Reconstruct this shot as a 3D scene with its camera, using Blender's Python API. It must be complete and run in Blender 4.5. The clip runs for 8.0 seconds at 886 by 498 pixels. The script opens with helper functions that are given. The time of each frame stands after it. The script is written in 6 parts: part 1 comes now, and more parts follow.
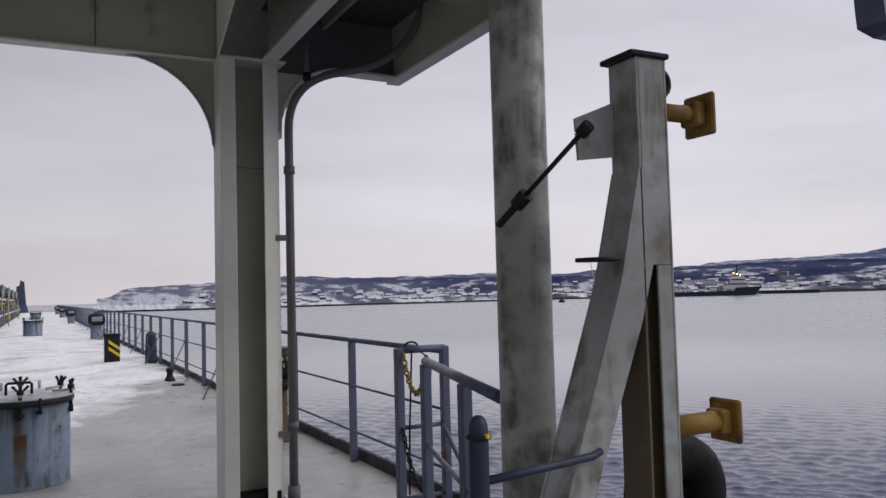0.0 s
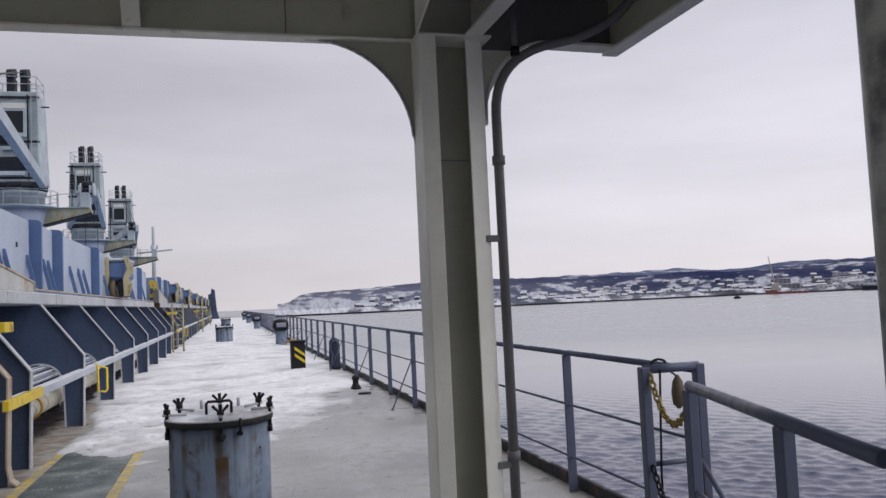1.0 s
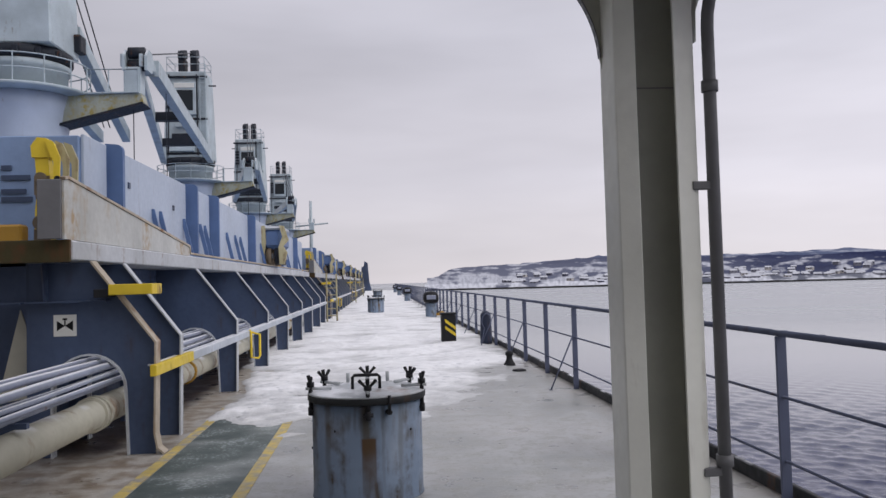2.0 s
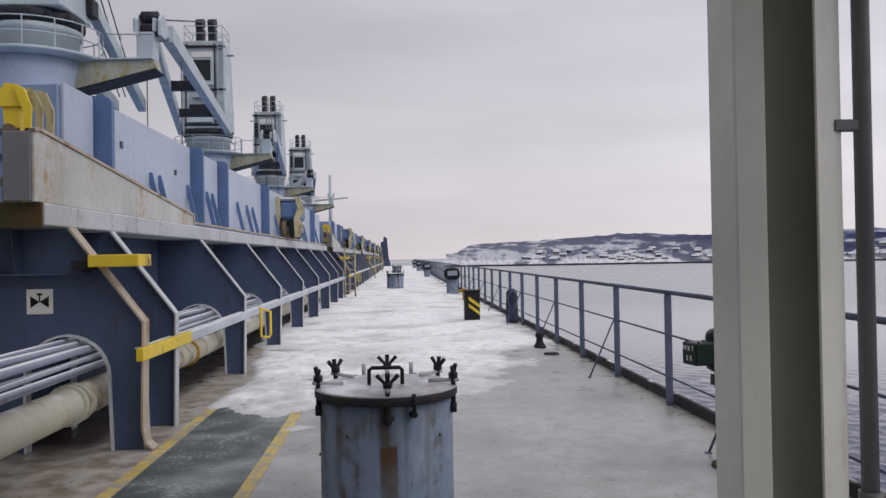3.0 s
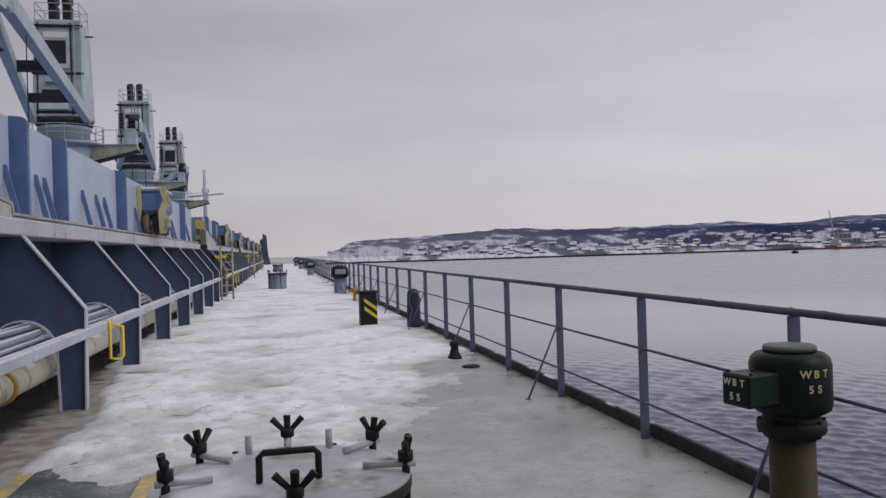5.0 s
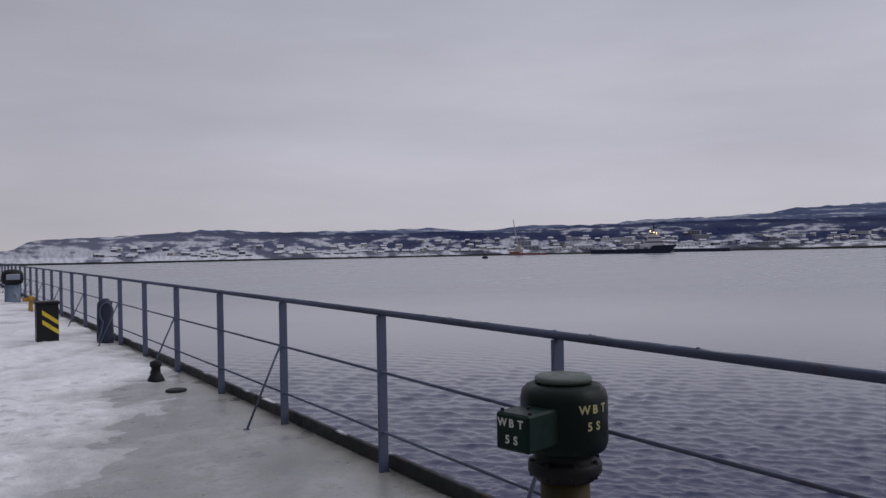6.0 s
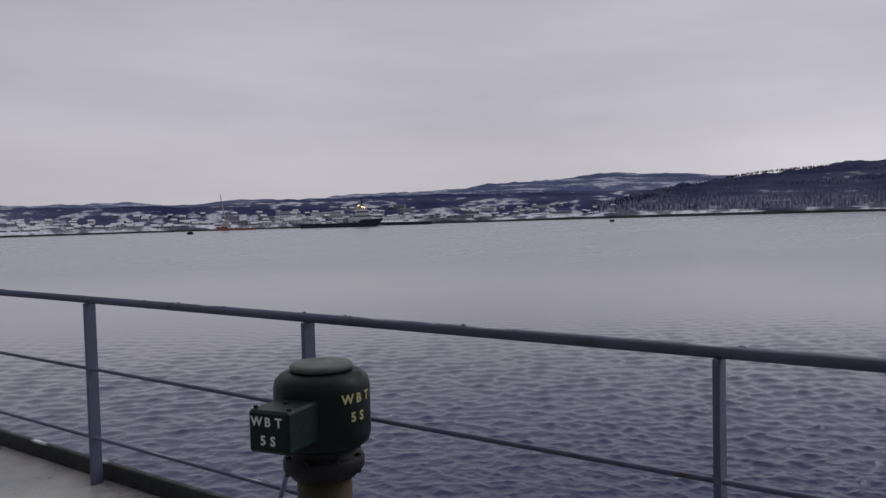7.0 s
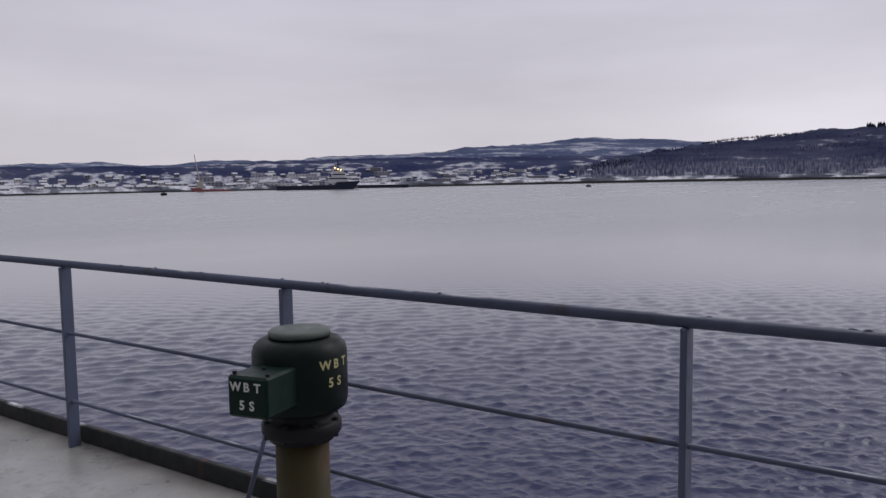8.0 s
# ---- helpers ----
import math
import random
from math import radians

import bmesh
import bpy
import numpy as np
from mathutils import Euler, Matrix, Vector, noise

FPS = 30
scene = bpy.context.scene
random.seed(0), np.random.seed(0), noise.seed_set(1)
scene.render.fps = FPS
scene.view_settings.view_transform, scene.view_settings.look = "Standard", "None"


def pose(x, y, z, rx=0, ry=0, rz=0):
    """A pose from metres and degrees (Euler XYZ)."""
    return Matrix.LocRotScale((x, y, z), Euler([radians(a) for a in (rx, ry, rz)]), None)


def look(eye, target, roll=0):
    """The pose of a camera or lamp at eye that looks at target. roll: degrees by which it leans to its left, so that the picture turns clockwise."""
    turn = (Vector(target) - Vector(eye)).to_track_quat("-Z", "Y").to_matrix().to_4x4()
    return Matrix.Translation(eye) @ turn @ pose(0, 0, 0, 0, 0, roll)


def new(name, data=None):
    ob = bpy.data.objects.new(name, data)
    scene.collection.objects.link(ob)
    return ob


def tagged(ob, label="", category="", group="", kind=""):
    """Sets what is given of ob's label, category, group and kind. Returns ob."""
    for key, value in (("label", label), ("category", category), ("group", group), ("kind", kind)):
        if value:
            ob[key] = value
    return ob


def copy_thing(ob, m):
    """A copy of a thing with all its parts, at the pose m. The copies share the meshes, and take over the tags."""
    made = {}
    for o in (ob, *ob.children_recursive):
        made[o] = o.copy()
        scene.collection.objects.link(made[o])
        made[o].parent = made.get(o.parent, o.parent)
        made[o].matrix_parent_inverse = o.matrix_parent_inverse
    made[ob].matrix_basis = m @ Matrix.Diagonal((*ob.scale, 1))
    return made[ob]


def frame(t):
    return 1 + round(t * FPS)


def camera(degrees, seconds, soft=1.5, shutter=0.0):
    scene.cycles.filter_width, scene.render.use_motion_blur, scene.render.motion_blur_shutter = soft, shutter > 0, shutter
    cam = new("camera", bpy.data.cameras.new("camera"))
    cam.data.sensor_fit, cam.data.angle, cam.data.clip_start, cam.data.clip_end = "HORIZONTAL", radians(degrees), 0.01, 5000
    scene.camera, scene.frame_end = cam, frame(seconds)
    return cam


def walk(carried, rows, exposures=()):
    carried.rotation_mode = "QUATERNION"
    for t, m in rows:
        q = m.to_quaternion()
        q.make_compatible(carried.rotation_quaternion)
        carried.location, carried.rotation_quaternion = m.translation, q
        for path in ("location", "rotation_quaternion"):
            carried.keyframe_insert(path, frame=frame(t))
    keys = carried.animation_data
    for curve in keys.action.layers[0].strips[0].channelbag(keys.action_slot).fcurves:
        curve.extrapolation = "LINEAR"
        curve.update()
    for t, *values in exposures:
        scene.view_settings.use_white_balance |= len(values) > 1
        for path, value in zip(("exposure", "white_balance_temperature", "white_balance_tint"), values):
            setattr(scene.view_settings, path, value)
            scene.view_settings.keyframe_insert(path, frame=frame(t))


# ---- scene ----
cam = camera(58.5, 8.0)
PATH = [
    (0, (-0.043, 0.07, 1.584), (0.866, 1.848, 1.693), -1.5),
    (0.5, (-0.027, 0.588, 1.63), (0.705, 2.445, 1.743), -2.0),
    (1, (-0.105, 1.068, 1.651), (0.424, 2.993, 1.776), -2.7),
    (1.5, (-0.098, 1.531, 1.575), (0.29, 3.489, 1.709), -2.6),
    (2, (-0.08, 2.055, 1.576), (0.081, 4.047, 1.654), -1.6),
    (2.2, (-0.106, 2.275, 1.55), (0.016, 4.27, 1.621), -1.3),
    (3.3, (-0.108, 3.483, 1.559), (-0.005, 5.481, 1.564), -0.8),
    (3.5, (-0.163, 3.699, 1.546), (-0.109, 5.698, 1.549), -1.4),
    (4, (-0.222, 4.192, 1.593), (-0.199, 6.192, 1.592), -1.9),
    (4.2, (-0.217, 4.419, 1.555), (-0.179, 6.418, 1.558), -2.0),
    (5.5, (-0.209, 5.62, 1.585), (0.525, 7.481, 1.579), -1.3),
    (6, (-0.076, 6.046, 1.62), (1.005, 7.729, 1.613), -1.0),
    (6.5, (0.035, 6.36, 1.613), (1.543, 7.673, 1.601), -1.3),
    (7, (0.024, 6.438, 1.62), (1.629, 7.628, 1.533), -1.4),
    (7.5, (0.016, 6.438, 1.636), (1.644, 7.586, 1.457), -1.1),
    (8, (-0.011, 6.414, 1.645), (1.623, 7.554, 1.465), -0.8),
]
walk(cam, [(t, look(eye, target, roll)) for t, eye, target, roll in PATH],
     [(0, 0.21, 6340, 10), (0.5, 0.17, 6300, 9.5), (1.0, 0.32, 6330, 10), (2.2, 0.36, 6330, 10), (3.4, 0.27, 6480, 10), (4.2, 0.25, 6480, 10), (5.4, -0.2, 6220, 11.5), (6.0, -0.3, 6080, 11), (6.5, -0.28, 6150, 11), (7.0, -0.3, 6220, 11.5), (7.4, -0.12, 6240, 11.5), (8, -0.06, 6260, 11.5)])

# ---- sky, sun, exposure ----
SEA_Z = -12.0
world = bpy.data.worlds.new("overcast")
scene.world = world
world.use_nodes = True
wn, wl = world.node_tree.nodes, world.node_tree.links
wn.clear()
w_out = wn.new("ShaderNodeOutputWorld")
w_bg = wn.new("ShaderNodeBackground")
w_sky = wn.new("ShaderNodeTexSky")
w_sky.sky_type = "NISHITA"
w_sky.sun_disc = False
w_sky.sun_elevation, w_sky.sun_rotation = radians(35), radians(125)
w_co = wn.new("ShaderNodeTexCoord")
w_sep = wn.new("ShaderNodeSeparateXYZ")
wl.new(w_co.outputs["Generated"], w_sep.inputs[0])
w_ramp = wn.new("ShaderNodeValToRGB")
w_ramp.color_ramp.interpolation = "EASE"
els = w_ramp.color_ramp.elements
els[0].position, els[0].color = 0.0, (0.61, 0.565, 0.58, 1)
els[1].position, els[1].color = 1.0, (0.74, 0.72, 0.78, 1)
for at, col in ((0.05, (0.575, 0.54, 0.565, 1)), (0.14, (0.545, 0.52, 0.56, 1)), (0.32, (0.515, 0.50, 0.55, 1)), (0.55, (0.62, 0.605, 0.655, 1))):
    e = els.new(at)
    e.color = col
wl.new(w_sep.outputs["Z"], w_ramp.inputs[0])
w_map = wn.new("ShaderNodeMapping")
w_map.inputs["Scale"].default_value = (1.0, 1.0, 5.0)
wl.new(w_co.outputs["Generated"], w_map.inputs[0])
w_noise = wn.new("ShaderNodeTexNoise")
w_noise.inputs["Scale"].default_value, w_noise.inputs["Detail"].default_value = 1.7, 4.0
wl.new(w_map.outputs[0], w_noise.inputs[0])
w_cr = wn.new("ShaderNodeMapRange")
w_cr.inputs["From Min"].default_value, w_cr.inputs["From Max"].default_value = 0.3, 0.75
w_cr.inputs["To Min"].default_value, w_cr.inputs["To Max"].default_value = 0.83, 1.11
wl.new(w_noise.outputs["Fac"], w_cr.inputs[0])
w_mul = wn.new("ShaderNodeVectorMath")
w_mul.operation = "SCALE"
wl.new(w_ramp.outputs[0], w_mul.inputs[0])
wl.new(w_cr.outputs[0], w_mul.inputs["Scale"])
w_skys = wn.new("ShaderNodeVectorMath")
w_skys.operation = "SCALE"
w_skys.inputs["Scale"].default_value = 0.0015
wl.new(w_sky.outputs[0], w_skys.inputs[0])
w_add = wn.new("ShaderNodeVectorMath")
w_add.operation = "ADD"
wl.new(w_mul.outputs[0], w_add.inputs[0])
wl.new(w_skys.outputs[0], w_add.inputs[1])
# the cloud is thinner, and brighter, over the starboard side
w_side = wn.new("ShaderNodeMath")
w_side.operation = "MULTIPLY_ADD"
wl.new(w_sep.outputs["X"], w_side.inputs[0])
w_side.inputs[1].default_value, w_side.inputs[2].default_value = 0.38, 0.90
w_all = wn.new("ShaderNodeVectorMath")
w_all.operation = "SCALE"
wl.new(w_add.outputs[0], w_all.inputs[0])
wl.new(w_side.outputs[0], w_all.inputs["Scale"])
wl.new(w_all.outputs[0], w_bg.inputs["Color"])
w_bg.inputs["Strength"].default_value = 1.0
wl.new(w_bg.outputs[0], w_out.inputs[0])

sun_data = bpy.data.lights.new("sun", "SUN")
sun_data.energy, sun_data.angle, sun_data.color = 0.75, radians(45), (1.0, 0.96, 0.92)
sun = new("sun", sun_data)
sun.matrix_world = look((70, -45, 60), (0, 0, 0))


# ---- materials ----
def mat_base(name):
    m = bpy.data.materials.new(name)
    m.use_nodes = True
    return m, m.node_tree.nodes, m.node_tree.links, m.node_tree.nodes["Principled BSDF"]


def noise_node(n, l, co, scale, detail=4.0, stretch=None):
    t = n.new("ShaderNodeTexNoise")
    t.inputs["Scale"].default_value, t.inputs["Detail"].default_value = scale, detail
    if stretch:
        mp = n.new("ShaderNodeMapping")
        mp.inputs["Scale"].default_value = stretch
        l.new(co, mp.inputs[0])
        co = mp.outputs[0]
    l.new(co, t.inputs["Vector"])
    return t


def step_node(n, l, value, lo, hi, a=0.0, b=1.0):
    r = n.new("ShaderNodeMapRange")
    for key, v in (("From Min", lo), ("From Max", hi), ("To Min", a), ("To Max", b)):
        r.inputs[key].default_value = v
    l.new(value, r.inputs["Value"])
    return r.outputs["Result"]


def math_node(n, l, op, a, b):
    m = n.new("ShaderNodeMath")
    m.operation = op
    for k, v in enumerate((a, b)):
        if isinstance(v, (int, float)):
            m.inputs[k].default_value = v
        else:
            l.new(v, m.inputs[k])
    return m.outputs[0]


def mix_node(n, l, fac, a, b):
    m = n.new("ShaderNodeMix")
    m.data_type = "RGBA"
    if isinstance(fac, (int, float)):
        m.inputs[0].default_value = fac
    else:
        l.new(fac, m.inputs[0])
    for k, v in ((6, a), (7, b)):
        if isinstance(v, tuple):
            m.inputs[k].default_value = (*v[:3], 1)
        else:
            l.new(v, m.inputs[k])
    return m.outputs[2]


def bump_node(n, l, height, strength, distance, bsdf):
    b = n.new("ShaderNodeBump")
    b.inputs["Strength"].default_value, b.inputs["Distance"].default_value = strength, distance
    l.new(height, b.inputs["Height"])
    l.new(b.outputs[0], bsdf.inputs["Normal"])


def paint(name, col, rough=0.5, rust=0.0, dirt=0.3, snow=0.0, rust_col=(0.16, 0.07, 0.03), streak=True, metal=0.0, run=3.0):
    """Ship's paint: two scales of tone, rust blooms and runs, frost on what faces up."""
    m, n, l, bs = mat_base(name)
    co = n.new("ShaderNodeTexCoord").outputs["Object"]
    big = noise_node(n, l, co, 0.9, 5).outputs["Fac"]
    fine = noise_node(n, l, co, 14, 6).outputs["Fac"]
    dark = tuple(c * (1 - dirt) for c in col)
    light = tuple(min(1, c * (1 + dirt * 0.35)) for c in col)
    c = mix_node(n, l, step_node(n, l, big, 0.32, 0.68), dark, light)
    c = mix_node(n, l, step_node(n, l, fine, 0.35, 0.75, 0.0, min(0.35, dirt)), c, tuple(v * 0.72 for v in col))
    if rust > 0:
        runs = noise_node(n, l, co, run, 7, (1.6, 1.6, 0.22) if streak else None).outputs["Fac"]
        spots = noise_node(n, l, co, 7.0, 8).outputs["Fac"]
        mask = math_node(n, l, "MULTIPLY", step_node(n, l, runs, 0.66 - 0.22 * rust, 0.78 - 0.16 * rust), step_node(n, l, spots, 0.42, 0.62))
        c = mix_node(n, l, mask, c, rust_col)
    if snow > 0:
        nz = n.new("ShaderNodeSeparateXYZ")
        l.new(n.new("ShaderNodeNewGeometry").outputs["Normal"], nz.inputs[0])
        up = step_node(n, l, nz.outputs["Z"], 0.55, 0.85)
        sn = math_node(n, l, "MULTIPLY", up, step_node(n, l, noise_node(n, l, co, 2.3, 6).outputs["Fac"], 0.62 - 0.3 * snow, 0.72 - 0.3 * snow))
        c = mix_node(n, l, sn, c, (0.78, 0.79, 0.82))
    l.new(c, bs.inputs["Base Color"])
    l.new(step_node(n, l, fine, 0.3, 0.7, max(0.05, rough - 0.1), min(1, rough + 0.15)), bs.inputs["Roughness"])
    bs.inputs["Metallic"].default_value = metal
    bs.inputs["Specular IOR Level"].default_value = 0.22 if max(col) < 0.12 else 0.4
    bump_node(n, l, math_node(n, l, "ADD", fine, big), 0.25, 0.01, bs)
    return m


M_BLUE = paint("light_blue_paint", (0.22, 0.31, 0.50), 0.45, 0.25, 0.25)
M_PANEL_BLUE = paint("pale_blue_hatch_paint", (0.43, 0.49, 0.60), 0.45, 0.1, 0.12)
M_DEEP = paint("deep_blue_paint", (0.058, 0.084, 0.155), 0.5, 0.4, 0.45, 0, (0.05, 0.035, 0.03))
M_FIN = paint("mid_blue_paint", (0.11, 0.18, 0.36), 0.5, 0.25, 0.3)
M_LIP = paint("pale_grey_lip_paint", (0.52, 0.525, 0.51), 0.5, 0.75, 0.25, 0.3, (0.36, 0.25, 0.13), run=1.6)
M_RUSTY = paint("rust_streaked_pale_paint", (0.42, 0.44, 0.37), 0.5, 1.2, 0.35, 0, (0.32, 0.25, 0.05), run=1.2)
M_TAN = paint("rust_stained_pale_paint", (0.50, 0.43, 0.34), 0.6, 0.8, 0.35, 0, (0.24, 0.12, 0.05))
M_EDGE = paint("pale_edge_paint", (0.50, 0.52, 0.55), 0.5, 0.45, 0.25, 0.5)
M_BAR = paint("snowy_grey_bar_paint", (0.46, 0.50, 0.56), 0.5, 0.3, 0.25, 0.9)
M_YELLOW = paint("safety_yellow_paint", (0.82, 0.60, 0.04), 0.5, 0.35, 0.25)
M_CREAM = paint("rust_marked_cream_paint", (0.50, 0.45, 0.27), 0.55, 0.9, 0.4, 0.2, (0.14, 0.07, 0.03), run=5.0)
M_OCHRE = paint("rusty_ochre_paint", (0.50, 0.28, 0.04), 0.55, 0.8, 0.4, 0, (0.10, 0.04, 0.02))
M_PIPE = paint("buff_pipe_paint", (0.52, 0.50, 0.41), 0.5, 0.5, 0.3, 0.25)
M_CONDUIT = paint("frosted_blue_conduit_paint", (0.32, 0.35, 0.45), 0.5, 0.15, 0.3, 1.4)
M_RAIL = paint("slate_blue_rail_paint", (0.108, 0.125, 0.195), 0.4, 0.2, 0.3, 0.1, (0.07, 0.04, 0.03))
M_TRUNK = paint("blue_grey_trunk_paint", (0.19, 0.25, 0.345), 0.4, 1.05, 0.35, 0, (0.06, 0.048, 0.036), run=7.0)
M_LID = paint("frosted_lid_paint", (0.50, 0.52, 0.54), 0.45, 0.5, 0.3, 0.45)
M_IRON = paint("black_iron", (0.018, 0.018, 0.021), 0.5, 0, 0.3)
M_LINE = paint("worn_yellow_line", (0.64, 0.49, 0.14), 0.6, 1.6, 0.35, 0, (0.33, 0.31, 0.27), False, run=6.0)
M_BROWN = paint("brown_stained_steel", (0.17, 0.13, 0.088), 0.6, 0.6, 0.4)
M_FENDER = paint("rusty_fender_paint", (0.29, 0.17, 0.028), 0.6, 1.0, 0.45, 0, (0.07, 0.03, 0.015), run=8.0)
M_DRAIN = paint("grey_drain_pipe_paint", (0.17, 0.17, 0.18), 0.5, 0.3, 0.3)
M_NAVY = paint("navy_post_paint", (0.04, 0.05, 0.085), 0.45, 0.2, 0.3)
M_RUBBER = paint("black_rubber", (0.009, 0.009, 0.01), 0.7, 0, 0.3)
# one grey-cream paint: webs and undersides coloured as shaded, flanges as lit
M_COLUMN_SHADE = paint("grey_cream_shaded_paint", (0.38, 0.38, 0.33), 0.45, 0.2, 0.2, 0, (0.22, 0.16, 0.10))
M_COLUMN_LIT = paint("grey_cream_lit_paint", (0.78, 0.78, 0.72), 0.4, 0.2, 0.2, 0, (0.22, 0.16, 0.10))
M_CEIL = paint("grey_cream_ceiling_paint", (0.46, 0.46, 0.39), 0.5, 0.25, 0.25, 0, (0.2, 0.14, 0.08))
M_POLE = paint("worn_grey_pole_paint", (0.46, 0.47, 0.43), 0.35, 1.5, 0.45, 0, (0.12, 0.12, 0.125), run=9.0)
M_AFRAME = paint("worn_grey_frame_paint", (0.42, 0.435, 0.43), 0.35, 1.35, 0.4, 0, (0.17, 0.155, 0.13), run=9.0)
M_GREEN = paint("dark_green_paint", (0.005, 0.013, 0.0105), 0.45, 0.5, 0.35, 0, (0.02, 0.012, 0.007))
M_GREEN_BOX = paint("bottle_green_paint", (0.005, 0.021, 0.0165), 0.4, 0.4, 0.35, 0, (0.02, 0.014, 0.008))
M_GREEN_TOP = paint("worn_green_cap_paint", (0.12, 0.145, 0.125), 0.45, 0.6, 0.35)
M_STAND = paint("rusty_olive_standpipe_paint", (0.075, 0.062, 0.026), 0.55, 0.8, 0.4, 0, (0.10, 0.045, 0.02))
M_WHITE = paint("stencil_white", (0.72, 0.72, 0.68), 0.6, 0, 0.12)
M_STENCIL_Y = paint("stencil_yellowed_white", (0.66, 0.60, 0.30), 0.6, 0, 0.2)
M_CRANE = paint("pale_crane_paint", (0.46, 0.53, 0.57), 0.45, 0.15, 0.25, 0.3, (0.18, 0.13, 0.09))
M_CRANE_D = paint("crane_dark_steel", (0.022, 0.026, 0.036), 0.5, 0.3, 0.3)
M_ROPE = paint("yellow_rope", (0.36, 0.28, 0.10), 0.9, 0, 0.4)
M_GUTTER = paint("black_edge_bar_paint", (0.03, 0.032, 0.035), 0.5, 0.4, 0.3, 0.12)
M_HULL = paint("hull_paint", (0.05, 0.055, 0.07), 0.5, 0.3, 0.3)
M_HOUSE = paint("white_house_paint", (0.74, 0.73, 0.70), 0.5, 0.2, 0.15)
# dark tone for sheets that stand in for shade under the overhang
M_SOFFIT_SHADE = paint("shaded_soffit_tone", (0.085, 0.075, 0.065), 0.6, 0.3, 0.35)
M_GLASS = paint("dark_cab_window", (0.02, 0.025, 0.03), 0.08, 0, 0.1)


def drip_material():
    """The trunk's paint with dark runs below its clamps."""
    m = M_TRUNK.copy()
    m.name = "run_stained_trunk_paint"
    n, l, bs = m.node_tree.nodes, m.node_tree.links, m.node_tree.nodes["Principled BSDF"]
    co = n.new("ShaderNodeTexCoord").outputs["Object"]
    sep = n.new("ShaderNodeSeparateXYZ")
    l.new(co, sep.inputs[0])
    wob = noise_node(n, l, co, 5.0, 5, (1, 1, 0.5)).outputs["Fac"]
    old = bs.inputs["Base Color"].links[0].from_socket
    c = old
    front = step_node(n, l, sep.outputs["Y"], 0.0, -0.12)
    for x0, wide, depth in ((0.0, 0.05, 0.85), (-0.27, 0.03, 0.6), (0.24, 0.025, 0.6), (0.12, 0.018, 0.4), (-0.38, 0.03, 0.7)):
        off = math_node(n, l, "ABSOLUTE", math_node(n, l, "ADD", math_node(n, l, "ADD", sep.outputs["X"], -x0 - 0.03), math_node(n, l, "MULTIPLY", wob, 0.06)), 0.0)
        k = math_node(n, l, "MULTIPLY", math_node(n, l, "MULTIPLY", step_node(n, l, off, wide, wide * 0.3), front), step_node(n, l, wob, 0.3, 0.55, 0.2, depth))
        k = math_node(n, l, "MULTIPLY", k, step_node(n, l, sep.outputs["Z"], 0.05, 0.5, 0.25, 1.0))
        c = mix_node(n, l, k, c, (0.055, 0.045, 0.03))
    # a rust patch where a bracket was cut away
    patch = math_node(n, l, "MULTIPLY", step_node(n, l, math_node(n, l, "ABSOLUTE", math_node(n, l, "ADD", sep.outputs["X"], -0.015), 0.0), 0.055, 0.045), front)
    patch = math_node(n, l, "MULTIPLY", patch, step_node(n, l, sep.outputs["Z"], 0.475, 0.465))
    patch = math_node(n, l, "MULTIPLY", patch, step_node(n, l, math_node(n, l, "ADD", sep.outputs["Z"], math_node(n, l, "MULTIPLY", wob, 0.3)), 0.2, 0.55, 0.15, 0.95))
    c = mix_node(n, l, patch, c, (0.075, 0.042, 0.018))
    l.new(c, bs.inputs["Base Color"])
    return m


M_DRIP = drip_material()


